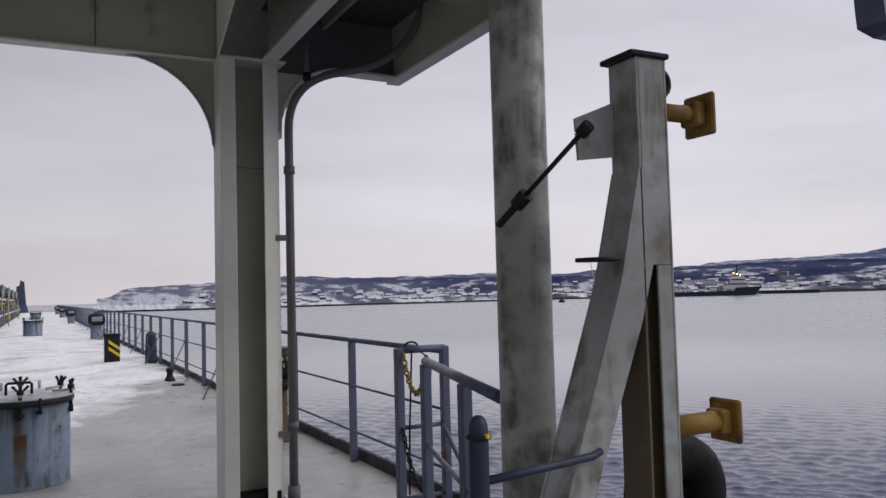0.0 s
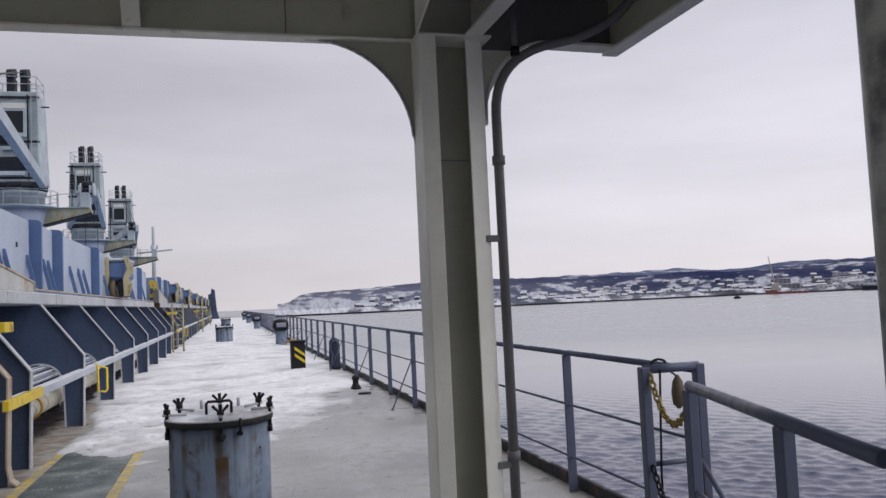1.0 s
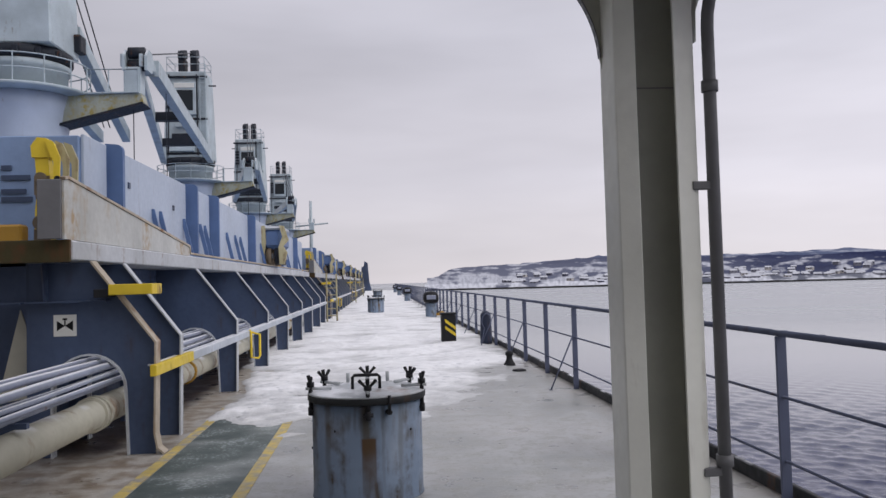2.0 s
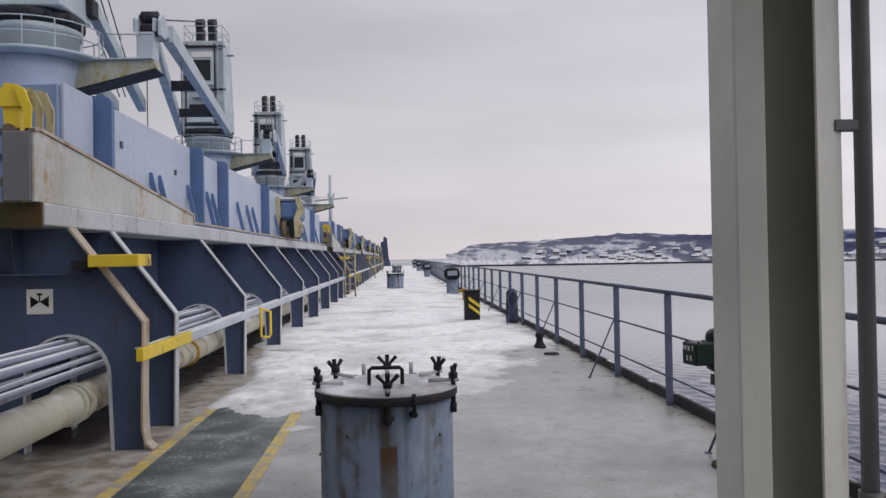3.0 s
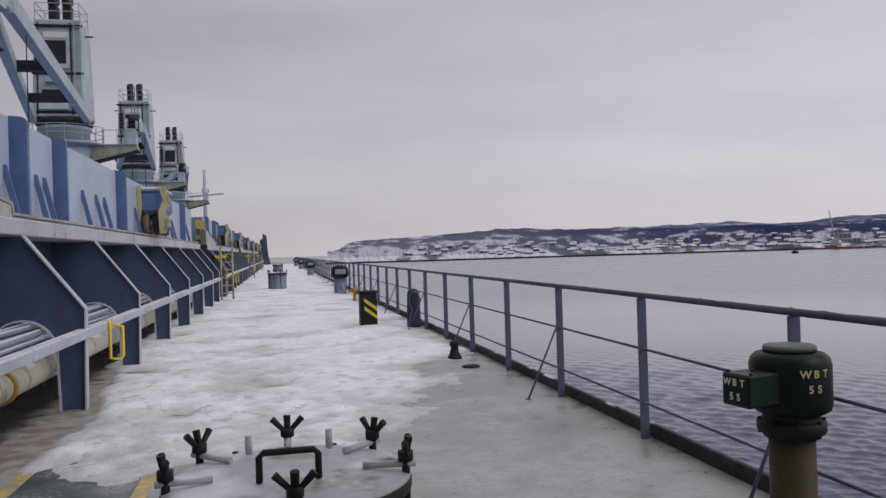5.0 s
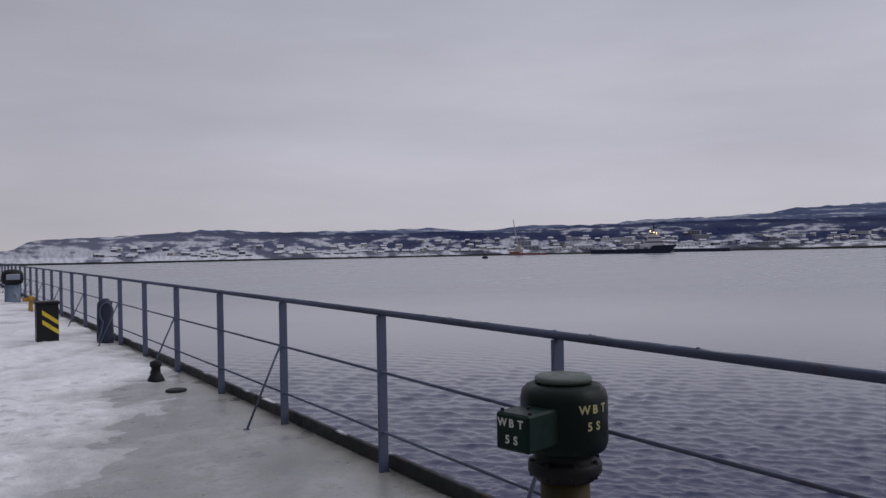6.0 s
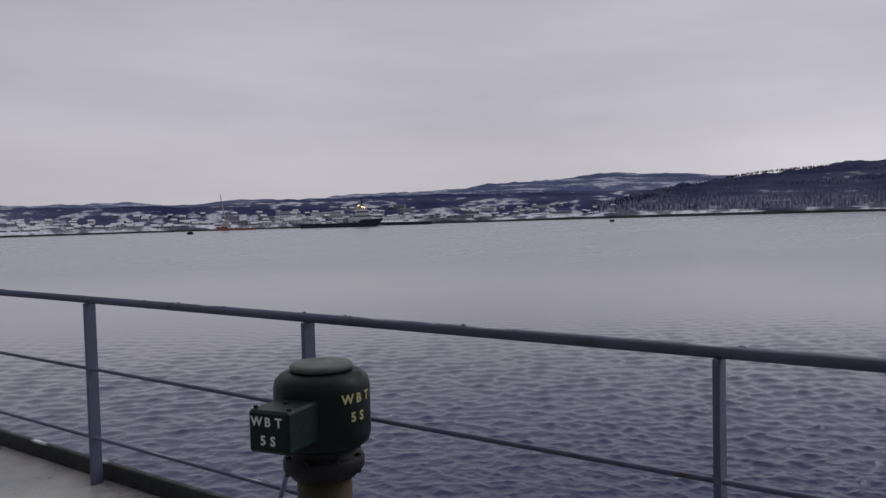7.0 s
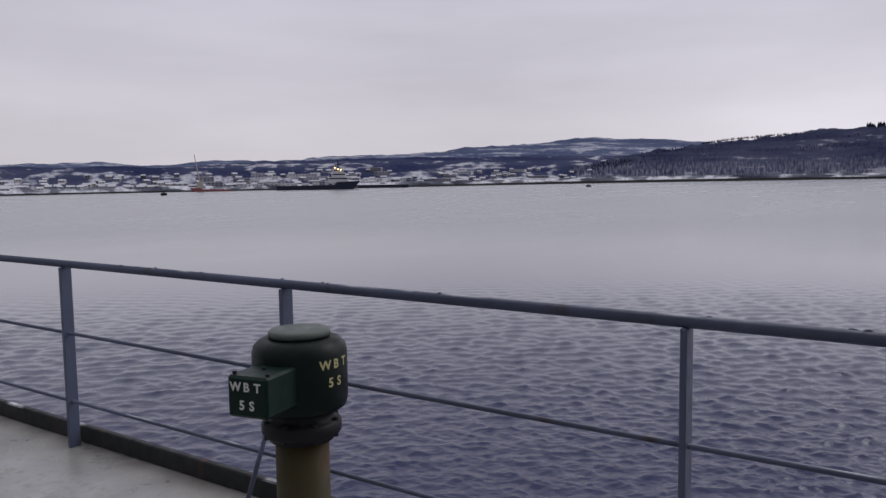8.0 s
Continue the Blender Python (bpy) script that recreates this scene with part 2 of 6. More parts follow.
def deck_material():
    m, n, l, bs = mat_base("icy_painted_deck")
    co = n.new("ShaderNodeTexCoord").outputs["Object"]
    big = noise_node(n, l, co, 0.55, 6).outputs["Fac"]
    mid = noise_node(n, l, co, 2.1, 7).outputs["Fac"]
    fine = noise_node(n, l, co, 22, 7).outputs["Fac"]
    c = mix_node(n, l, step_node(n, l, mid, 0.35, 0.65), (0.19, 0.20, 0.195), (0.32, 0.325, 0.31))
    rusty = math_node(n, l, "MULTIPLY", step_node(n, l, big, 0.48, 0.62), step_node(n, l, fine, 0.35, 0.6))
    c = mix_node(n, l, math_node(n, l, "MULTIPLY", rusty, 0.5), c, (0.22, 0.14, 0.08))
    ice = step_node(n, l, math_node(n, l, "ADD", math_node(n, l, "MULTIPLY", big, 0.6), math_node(n, l, "MULTIPLY", mid, 0.5)), 0.42, 0.62)
    c = mix_node(n, l, math_node(n, l, "MULTIPLY", ice, 0.85), c, (0.45, 0.455, 0.455))
    patch = noise_node(n, l, co, 5.5, 8).outputs["Fac"]
    c = mix_node(n, l, step_node(n, l, patch, 0.45, 0.62, 0, 0.55), c, (0.27, 0.265, 0.235))
    c = mix_node(n, l, step_node(n, l, fine, 0.55, 0.72, 0, 0.4), c, (0.16, 0.155, 0.135))
    sx = n.new("ShaderNodeSeparateXYZ")
    l.new(co, sx.inputs[0])
    gut = math_node(n, l, "ADD", sx.outputs["X"], math_node(n, l, "MULTIPLY", mid, 0.9))
    grime = mix_node(n, l, step_node(n, l, patch, 0.4, 0.6), (0.27, 0.215, 0.16), (0.45, 0.42, 0.37))
    band = math_node(n, l, "MULTIPLY", step_node(n, l, gut, -1.45, -1.75, 0.0, 0.9), step_node(n, l, gut, -3.6, -3.1, 0.0, 1.0))
    c = mix_node(n, l, band, c, grime)
    edge = math_node(n, l, "ADD", sx.outputs["X"], math_node(n, l, "MULTIPLY", mid, 0.5))
    c = mix_node(n, l, step_node(n, l, edge, 2.6, 2.9, 0.0, 0.45), c, grime)
    grit = noise_node(n, l, co, 55, 3).outputs["Fac"]
    c = mix_node(n, l, math_node(n, l, "MULTIPLY", step_node(n, l, grit, 0.60, 0.68), step_node(n, l, patch, 0.5, 0.6, 0.0, 0.7)), c, (0.68, 0.68, 0.66))
    # wet rust in the gutter, darkened further to paint the shade under the pipes
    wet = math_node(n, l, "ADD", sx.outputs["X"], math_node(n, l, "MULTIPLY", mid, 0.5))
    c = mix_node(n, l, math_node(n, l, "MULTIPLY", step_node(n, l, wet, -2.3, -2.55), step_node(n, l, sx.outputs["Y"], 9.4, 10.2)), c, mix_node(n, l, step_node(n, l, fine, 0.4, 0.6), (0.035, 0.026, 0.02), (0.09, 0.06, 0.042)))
    l.new(c, bs.inputs["Base Color"])
    l.new(step_node(n, l, mid, 0.35, 0.7, 0.25, 0.6), bs.inputs["Roughness"])
    bump_node(n, l, math_node(n, l, "ADD", mid, math_node(n, l, "MULTIPLY", fine, 0.4)), 0.35, 0.02, bs)
    return m


def lane_material():
    m, n, l, bs = mat_base("green_walkway_paint")
    co = n.new("ShaderNodeTexCoord").outputs["Object"]
    mid = noise_node(n, l, co, 2.8, 7).outputs["Fac"]
    fine = noise_node(n, l, co, 30, 6).outputs["Fac"]
    c = mix_node(n, l, step_node(n, l, mid, 0.35, 0.65), (0.045, 0.066, 0.062), (0.105, 0.132, 0.125))
    c = mix_node(n, l, step_node(n, l, math_node(n, l, "MULTIPLY", mid, fine), 0.28, 0.36, 0, 0.8), c, (0.32, 0.36, 0.36))
    c = mix_node(n, l, step_node(n, l, noise_node(n, l, co, 1.1, 6).outputs["Fac"], 0.5, 0.7, 0, 0.5), c, (0.42, 0.44, 0.43))
    l.new(c, bs.inputs["Base Color"])
    bs.inputs["Roughness"].default_value = 0.55
    bump_node(n, l, fine, 0.4, 0.006, bs)
    return m


def snow_material():
    m, n, l, bs = mat_base("trodden_snow")
    co = n.new("ShaderNodeTexCoord").outputs["Object"]
    big = noise_node(n, l, co, 0.7, 6).outputs["Fac"]
    mid = noise_node(n, l, co, 3.4, 8).outputs["Fac"]
    fine = noise_node(n, l, co, 40, 6).outputs["Fac"]
    c = mix_node(n, l, step_node(n, l, big, 0.35, 0.6), (0.80, 0.795, 0.795), (0.92, 0.915, 0.92))
    c = mix_node(n, l, step_node(n, l, mid, 0.54, 0.74, 0, 0.4), c, (0.56, 0.555, 0.555))
    hz = n.new("ShaderNodeSeparateXYZ")
    l.new(co, hz.inputs[0])
    thin = step_node(n, l, math_node(n, l, "ADD", hz.outputs["Z"], math_node(n, l, "MULTIPLY", mid, 0.03)), 0.012, 0.052, 1.0, 0.0)
    c = mix_node(n, l, math_node(n, l, "MULTIPLY", thin, 0.85), c, (0.43, 0.43, 0.425))
    prints = noise_node(n, l, co, 6.0, 2).outputs["Fac"]
    near = step_node(n, l, hz.outputs["Y"], 12, 22, 1.5, 0.3)
    c = mix_node(n, l, math_node(n, l, "MULTIPLY", near, step_node(n, l, prints, 0.58, 0.68, 0, 0.5)), c, (0.47, 0.475, 0.49))
    # close by it is trodden thin and dirty
    c = mix_node(n, l, math_node(n, l, "MULTIPLY", step_node(n, l, hz.outputs["Y"], 10, 17, 0.8, 0.0), step_node(n, l, mid, 0.42, 0.6)), c, (0.46, 0.465, 0.47))
    l.new(c, bs.inputs["Base Color"])
    bs.inputs["Roughness"].default_value = 0.75
    bs.inputs["Subsurface Weight"].default_value = 0.0
    bump_node(n, l, math_node(n, l, "ADD", mid, math_node(n, l, "ADD", math_node(n, l, "MULTIPLY", fine, 0.3), math_node(n, l, "MULTIPLY", prints, -1.0))), 0.55, 0.05, bs)
    return m


def sea_material():
    m, n, l, bs = mat_base("cold_sea_water")
    co = n.new("ShaderNodeTexCoord").outputs["Object"]
    spin = n.new("ShaderNodeMapping")
    spin.inputs["Rotation"].default_value = (0, 0, radians(50))
    l.new(co, spin.inputs[0])
    # only the fine ripples; the chop itself is modelled
    c = noise_node(n, l, spin.outputs[0], 2.2, 4, (1.0, 2.0, 1.0)).outputs["Fac"]
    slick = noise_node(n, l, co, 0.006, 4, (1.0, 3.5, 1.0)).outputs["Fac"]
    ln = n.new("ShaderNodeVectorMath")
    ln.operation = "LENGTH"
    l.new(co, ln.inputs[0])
    # base colour greys away from the ship, standing in for reflected sky
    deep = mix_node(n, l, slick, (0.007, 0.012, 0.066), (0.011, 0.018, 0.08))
    sky_grey = math_node(n, l, "MULTIPLY", step_node(n, l, ln.outputs["Value"], 60, 170, 0.0, 0.95), step_node(n, l, slick, 0.3, 0.62, 0.75, 1.0))
    l.new(mix_node(n, l, sky_grey, deep, (0.285, 0.31, 0.325)), bs.inputs["Base Color"])
    l.new(step_node(n, l, ln.outputs["Value"], 45, 150, 1.42, 2.0), bs.inputs["IOR"])
    # ripples too small to see far off roughen the surface there
    l.new(math_node(n, l, "ADD", step_node(n, l, ln.outputs["Value"], 50, 240, 0.015, 0.24), step_node(n, l, slick, 0.35, 0.7, 0.0, 0.05)), bs.inputs["Roughness"])
    calm = math_node(n, l, "POWER", step_node(n, l, ln.outputs["Value"], 10, 200, 1.0, 0.0), 3.0)
    bump_node(n, l, math_node(n, l, "MULTIPLY", c, calm), 1.0, 0.07, bs)
    return m


def hill_material(name, forest, pale, snow_at, fields, stems, top_snow=0.0):
    """Woods, snowfields that lie along the slope and pale birch stems, by bearing and height."""
    m, n, l, bs = mat_base(name)
    co = n.new("ShaderNodeTexCoord").outputs["Object"]
    sep = n.new("ShaderNodeSeparateXYZ")
    l.new(co, sep.inputs[0])
    arcd = math_node(n, l, "MULTIPLY", math_node(n, l, "ARCTAN2", sep.outputs["X"], sep.outputs["Y"]), 1400.0)
    flat = n.new("ShaderNodeCombineXYZ")
    l.new(arcd, flat.inputs[0])
    l.new(sep.outputs["Z"], flat.inputs[1])
    uv = flat.outputs[0]
    big = noise_node(n, l, uv, 0.009, 5, (1.0, 5.0, 1.0)).outputs["Fac"]
    mid = noise_node(n, l, uv, 0.035, 6, (1.0, 3.2, 1.0)).outputs["Fac"]
    fine = noise_node(n, l, uv, 0.16, 4, (1.0, 0.9, 1.0)).outputs["Fac"]
    stem = noise_node(n, l, uv, 0.34, 4, (1.0, 0.22, 1.0)).outputs["Fac"]
    c = mix_node(n, l, step_node(n, l, fine, 0.35, 0.65), tuple(v * 0.72 for v in forest), forest)
    c = mix_node(n, l, step_node(n, l, big, 0.38, 0.64, 0.0, 0.75), c, pale)
    # woods pale and grey towards the headland, haze put into their colour
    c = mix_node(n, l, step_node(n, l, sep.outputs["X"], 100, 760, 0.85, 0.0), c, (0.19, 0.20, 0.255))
    s = math_node(n, l, "ADD", math_node(n, l, "MULTIPLY", big, 0.5), math_node(n, l, "MULTIPLY", mid, 0.5))
    s = math_node(n, l, "ADD", s, step_node(n, l, sep.outputs["X"], 100, 560, 0.05, 0.0))
    s = math_node(n, l, "ADD", s, step_node(n, l, sep.outputs["Z"], SEA_Z + 6, SEA_Z + snow_at, 0.10, 0.0))
    if top_snow > 0:
        s = math_node(n, l, "ADD", s, step_node(n, l, sep.outputs["Z"], 22, 75, 0.0, top_snow))
    field = math_node(n, l, "MULTIPLY", step_node(n, l, s, 0.575, 0.635), step_node(n, l, fine, 0.28, 0.55, 0.35, 1.0))
    c = mix_node(n, l, math_node(n, l, "MULTIPLY", field, fields), c, (0.66, 0.67, 0.72))
    low = step_node(n, l, math_node(n, l, "ADD", sep.outputs["Z"], math_node(n, l, "MULTIPLY", mid, -50.0)), SEA_Z - 14, SEA_Z + 28, 1.0, 0.0)
    bark = math_node(n, l, "MULTIPLY", math_node(n, l, "MULTIPLY", step_node(n, l, stem, 0.42, 0.62), low), stems)
    c = mix_node(n, l, bark, c, (0.52, 0.53, 0.58))
    l.new(c, bs.inputs["Base Color"])
    bs.inputs["Roughness"].default_value = 0.9
    bs.inputs["Specular IOR Level"].default_value = 0.0
    return m


M_DECK, M_LANE, M_SNOW, M_SEA = deck_material(), lane_material(), snow_material(), sea_material()
# the slopes' forest tones are lifted and blued to stand in for haze
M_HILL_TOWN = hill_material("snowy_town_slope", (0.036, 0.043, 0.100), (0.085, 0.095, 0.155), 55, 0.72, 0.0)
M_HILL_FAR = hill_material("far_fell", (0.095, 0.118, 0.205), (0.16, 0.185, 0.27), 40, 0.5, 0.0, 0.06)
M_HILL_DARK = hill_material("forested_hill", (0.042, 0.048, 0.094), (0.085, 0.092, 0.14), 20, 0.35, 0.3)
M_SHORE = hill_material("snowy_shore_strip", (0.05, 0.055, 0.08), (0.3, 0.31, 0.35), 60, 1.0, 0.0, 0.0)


# ---- mesh helpers ----
def box(bm, x0, x1, y0, y1, z0, z1, bevel=0.0):
    vs = [bm.verts.new((x, y, z)) for x in (x0, x1) for y in (y0, y1) for z in (z0, z1)]
    fs = [bm.faces.new([vs[i] for i in q]) for q in ((0, 1, 3, 2), (4, 6, 7, 5), (0, 4, 5, 1), (2, 3, 7, 6), (0, 2, 6, 4), (1, 5, 7, 3))]
    if bevel > 0:
        es = list({e for f in fs for e in f.edges})
        bmesh.ops.bevel(bm, geom=es, offset=bevel, segments=1, affect="EDGES", profile=0.5)
    return bm


def rod(bm, p0, p1, r, seg=10, r1=None):
    p0, p1 = Vector(p0), Vector(p1)
    r1 = r if r1 is None else r1
    q = (p1 - p0).to_track_quat("Z", "Y").to_matrix()
    rings = []
    for p, rr in ((p0, r), (p1, r1)):
        rings.append([bm.verts.new(p + q @ Vector((rr * math.cos(2 * math.pi * k / seg), rr * math.sin(2 * math.pi * k / seg), 0))) for k in range(seg)])
    for k in range(seg):
        f = bm.faces.new((rings[0][k], rings[0][(k + 1) % seg], rings[1][(k + 1) % seg], rings[1][k]))
        f.smooth = seg > 6
    bm.faces.new(rings[0][::-1])
    bm.faces.new(rings[1])
    return bm


def tube(bm, pts, r, seg=8):
    pts = [Vector(p) for p in pts]
    rings = []
    for i, p in enumerate(pts):
        d = (pts[min(i + 1, len(pts) - 1)] - pts[max(i - 1, 0)]).normalized()
        ref = Vector((0, 0, 1)) if abs(d.z) < 0.9 else Vector((1, 0, 0))
        if i == 0:
            u = d.cross(ref).normalized()
        else:
            u = (u - d * u.dot(d)).normalized()
        v = d.cross(u)
        rings.append([bm.verts.new(p + r * (u * math.cos(2 * math.pi * k / seg) + v * math.sin(2 * math.pi * k / seg))) for k in range(seg)])
    for a, b in zip(rings, rings[1:]):
        for k in range(seg):
            f = bm.faces.new((a[k], a[(k + 1) % seg], b[(k + 1) % seg], b[k]))
            f.smooth = True
    bm.faces.new(rings[0][::-1])
    bm.faces.new(rings[-1])
    return bm


def lathe(bm, profile, seg=24, centre=(0, 0, 0)):
    """Turns (radius, height) pairs about the upright axis."""
    c = Vector(centre)
    rings = []
    for r, z in profile:
        rings.append([bm.verts.new(c + Vector((r * math.cos(2 * math.pi * k / seg), r * math.sin(2 * math.pi * k / seg), z))) for k in range(seg)])
    for a, b in zip(rings, rings[1:]):
        for k in range(seg):
            f = bm.faces.new((a[k], a[(k + 1) % seg], b[(k + 1) % seg], b[k]))
            f.smooth = True
    bm.faces.new(rings[0][::-1])
    bm.faces.new(rings[-1])
    return bm


def slab(bm, outline, axis, a, b):
    """A flat plate: the outline in the two other axes, from a to b along axis."""
    def put(p, w):
        return {"x": (w, p[0], p[1]), "y": (p[0], w, p[1]), "z": (p[0], p[1], w)}[axis]
    lo = [bm.verts.new(put(p, a)) for p in outline]
    hi = [bm.verts.new(put(p, b)) for p in outline]
    n = len(outline)
    bm.faces.new(lo)
    bm.faces.new(hi[::-1])
    for k in range(n):
        bm.faces.new((lo[k], hi[k], hi[(k + 1) % n], lo[(k + 1) % n]))
    return bm


def strip(bm, line, half, thick, axis="y", centre=0.0):
    """A flat bar that follows a line in the plane across axis, standing proud of it by thick to its left."""
    n = len(line)
    offs = []
    for i in range(n):
        p, q = line[max(i - 1, 0)], line[min(i + 1, n - 1)]
        d = Vector((q[0] - p[0], q[1] - p[1])).normalized()
        offs.append((line[i][0] - d.y * thick, line[i][1] + d.x * thick))
    return slab(bm, list(line) + offs[::-1], axis, centre - half, centre + half)


def arc(cx, cz, r, a0, a1, n=6):
    return [(cx + r * math.cos(radians(a0 + (a1 - a0) * k / n)), cz + r * math.sin(radians(a0 + (a1 - a0) * k / n))) for k in range(n + 1)]


def mesh_of(name, bm, material):
    bmesh.ops.recalc_face_normals(bm, faces=bm.faces)
    me = bpy.data.meshes.new(name)
    bm.to_mesh(me)
    bm.free()
    me.materials.append(material)
    return me


def part(name, bm, material, parent, label=""):
    ob = new(name, mesh_of(name, bm, material) if isinstance(bm, bmesh.types.BMesh) else bm)
    ob.parent = parent
    return tagged(ob, label) if label else ob


def solid(name, bm, material, label="", category="", kind="", group=""):
    return tagged(new(name, mesh_of(name, bm, material)), label, category, group, kind)


def thing(name, at, label, category, group="", kind="", turn=0.0):
    ob = new(name)
    ob.empty_display_size = 0.2
    ob.matrix_basis = pose(*at, 0, 0, turn)
    return tagged(ob, label, category, group, kind)


def B():
    return bmesh.new()


# ---- sea, land, deck ----
sea = B()
slab(sea, [(-4500, -4500), (4800, -4500), (4800, 4900), (-4500, 4900)], "z", SEA_Z - 1, SEA_Z)
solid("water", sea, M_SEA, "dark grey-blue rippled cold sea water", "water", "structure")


def wind_chop(x0, y0, r0, r1, a0, a1, step, slope):
    """Short wind waves beside the ship, in a fan whose mesh widens away from it: a sum of sharpened wave trains."""
    rs, r = [], r0
    while r < r1:
        rs.append(r)
        r += max(0.085, r * r / 15000)
    rr = np.array(rs)
    aa = np.arange(radians(a0), radians(a1), step)
    R, A = np.meshgrid(rr, aa, indexing="ij")
    X, Y = x0 + R * np.sin(A), y0 + R * np.cos(A)
    gap = np.maximum(np.maximum(0.085, R * R / 15000), R * step)
    dice = np.random.RandomState(11)
    count = 110
    gusts = 1.0 + 0.22 * np.sin(X * 0.07 + Y * 0.045 + 1.0) + 0.18 * np.sin(X * 0.031 - Y * 0.06) + 0.14 * np.sin(X * 0.13 + Y * 0.021 + 2.0)
    fade = np.clip((240 - R) / 170, 0, 1) * np.clip((R - r0) / 3.0, 0, 1) * gusts
    dx, dy, dz = np.zeros_like(R), np.zeros_like(R), np.zeros_like(R)
    for i in range(count):
        length = 0.27 * (2.3 / 0.27) ** ((i + dice.rand()) / count)
        head = radians(60 + dice.normal(0, 46))
        k = 2 * math.pi / length
        amp = slope * math.sqrt(2 / count) / k * np.clip(length / (2.4 * gap) - 1, 0, 1) * fade
        phase = k * (X * math.sin(head) + Y * math.cos(head)) + dice.rand() * 6.283
        dz += amp * np.sin(phase)
        dx += amp * math.sin(head) * np.cos(phase)
        dy += amp * math.cos(head) * np.cos(phase)
    zs = SEA_Z + 0.03 + 0.35 * np.clip((r1 - R) / (r1 * 0.5), 0, 1) + dz
    zs[0, :] = zs[-1, :] = SEA_Z - 0.3
    zs[:, 0] = zs[:, -1] = SEA_Z - 0.3
    co = np.stack((X + dx, Y + dy, zs), -1).reshape(-1, 3)
    nr, na = R.shape
    q = (np.arange(nr - 1)[:, None] * na + np.arange(na - 1)[None, :]).ravel()
    quads = np.stack((q, q + na, q + na + 1, q + 1), -1)
    me = bpy.data.meshes.new("water")
    me.vertices.add(len(co))
    me.vertices.foreach_set("co", co.ravel().astype(np.float32))
    me.loops.add(quads.size)
    me.loops.foreach_set("vertex_index", quads.ravel().astype(np.int32))
    me.polygons.add(len(quads))
    me.polygons.foreach_set("loop_start", np.arange(0, quads.size, 4, dtype=np.int32))
    me.polygons.foreach_set("use_smooth", np.ones(len(quads), dtype=bool))
    me.update(calc_edges=True)
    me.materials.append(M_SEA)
    return tagged(new("water", me), "wind-ruffled dark sea water beside the ship", "water", kind="structure")


wind_chop(1.0, 5.0, 17.0, 270.0, 0.6, 96.0, 0.0017, 0.235)

RIDGE = ((0, 0.1), (4, 0.15), (5, 0.7), (8, 1.0), (13, 1.2), (17, 1.32), (23, 1.12), (30, 1.0), (36, 1.05), (42, 1.3), (49, 1.45), (54, 1.45), (60, 1.45), (70, 1.3), (90, 1.2), (125, 1.1))
FELL = ((0, 0.0), (8, 0.8), (13, 1.15), (17, 1.38), (23, 1.3), (30, 1.22), (36, 1.18), (42, 1.3), (47, 1.55), (50, 1.65), (56, 1.95), (62, 2.4), (64.5, 2.58), (66, 2.72), (68, 2.55), (70, 2.45), (74, 2.2), (78, 1.9), (82, 1.7), (95, 1.4), (125, 1.2))
DARK = ((0, -0.6), (58, -0.6), (62, 0.2), (66, 0.9), (70, 1.7), (75, 2.35), (81, 2.72), (86, 2.9), (95, 2.85), (110, 2.4), (125, 1.6))
SHORE = ((0, 1050), (10, 1000), (25, 1020), (45, 1120), (55, 1250), (65, 1400), (84, 1700), (125, 1800))


def along(table, a):
    for (a0, v0), (a1, v1) in zip(table, table[1:]):
        if a <= a1:
            return v0 + (v1 - v0) * (a - a0) / (a1 - a0)
    return table[-1][1]


EYE_Z = 1.6


def land(name, table, material, near, far, rough, label, a0=3.4, a1=120.0, steps=300, rows=14, shore_rise=2.0, power=1.0):
    """A slope that rises from the shore to a ridge, in a fan round the ship."""
    bm = B()
    grid = []
    for i in range(steps + 1):
        a = a0 + (a1 - a0) * i / steps
        col = []
        for k in range(rows + 1):
            u = k / rows
            d0 = along(SHORE, a)
            d = d0 * (near + (far - near) * u)
            crest = EYE_Z + d0 * far * math.tan(radians(along(table, a)))
            z = SEA_Z + shore_rise + (crest - SEA_Z - shore_rise) * u ** power
            p = Vector((d * math.sin(radians(a)), d * math.cos(radians(a)), 0))
            z += rough * u * (noise.fractal(p * 0.004, 1.0, 2.0, 5) * 1.0 + 0.35 * noise.fractal(p * 0.03, 1.0, 2.0, 4))
            if k == 0:
                z = SEA_Z - 2
            col.append(bm.verts.new((p.x, p.y, z)))
        grid.append(col)
    for ca, cb in zip(grid, grid[1:]):
        for k in range(rows):
            f = bm.faces.new((ca[k], cb[k], cb[k + 1], ca[k + 1]))
            f.smooth = True
    return solid(name, bm, material, label, "hill", "structure")


land("backdrop_town_slope", RIDGE, M_HILL_TOWN, 1.0, 1.7, 6, "snow-patched wooded slope above the harbour town")
land("backdrop_far_fell", FELL, M_HILL_FAR, 1.6, 2.5, 12, "far fell tinted haze-blue with snow on its crest", 7, 120, power=0.8)
land("backdrop_dark_hill", DARK, M_HILL_DARK, 1.02, 1.35, 16, "dark forested hill rising behind the far shore", 57, 120, 260, 16, power=0.75)

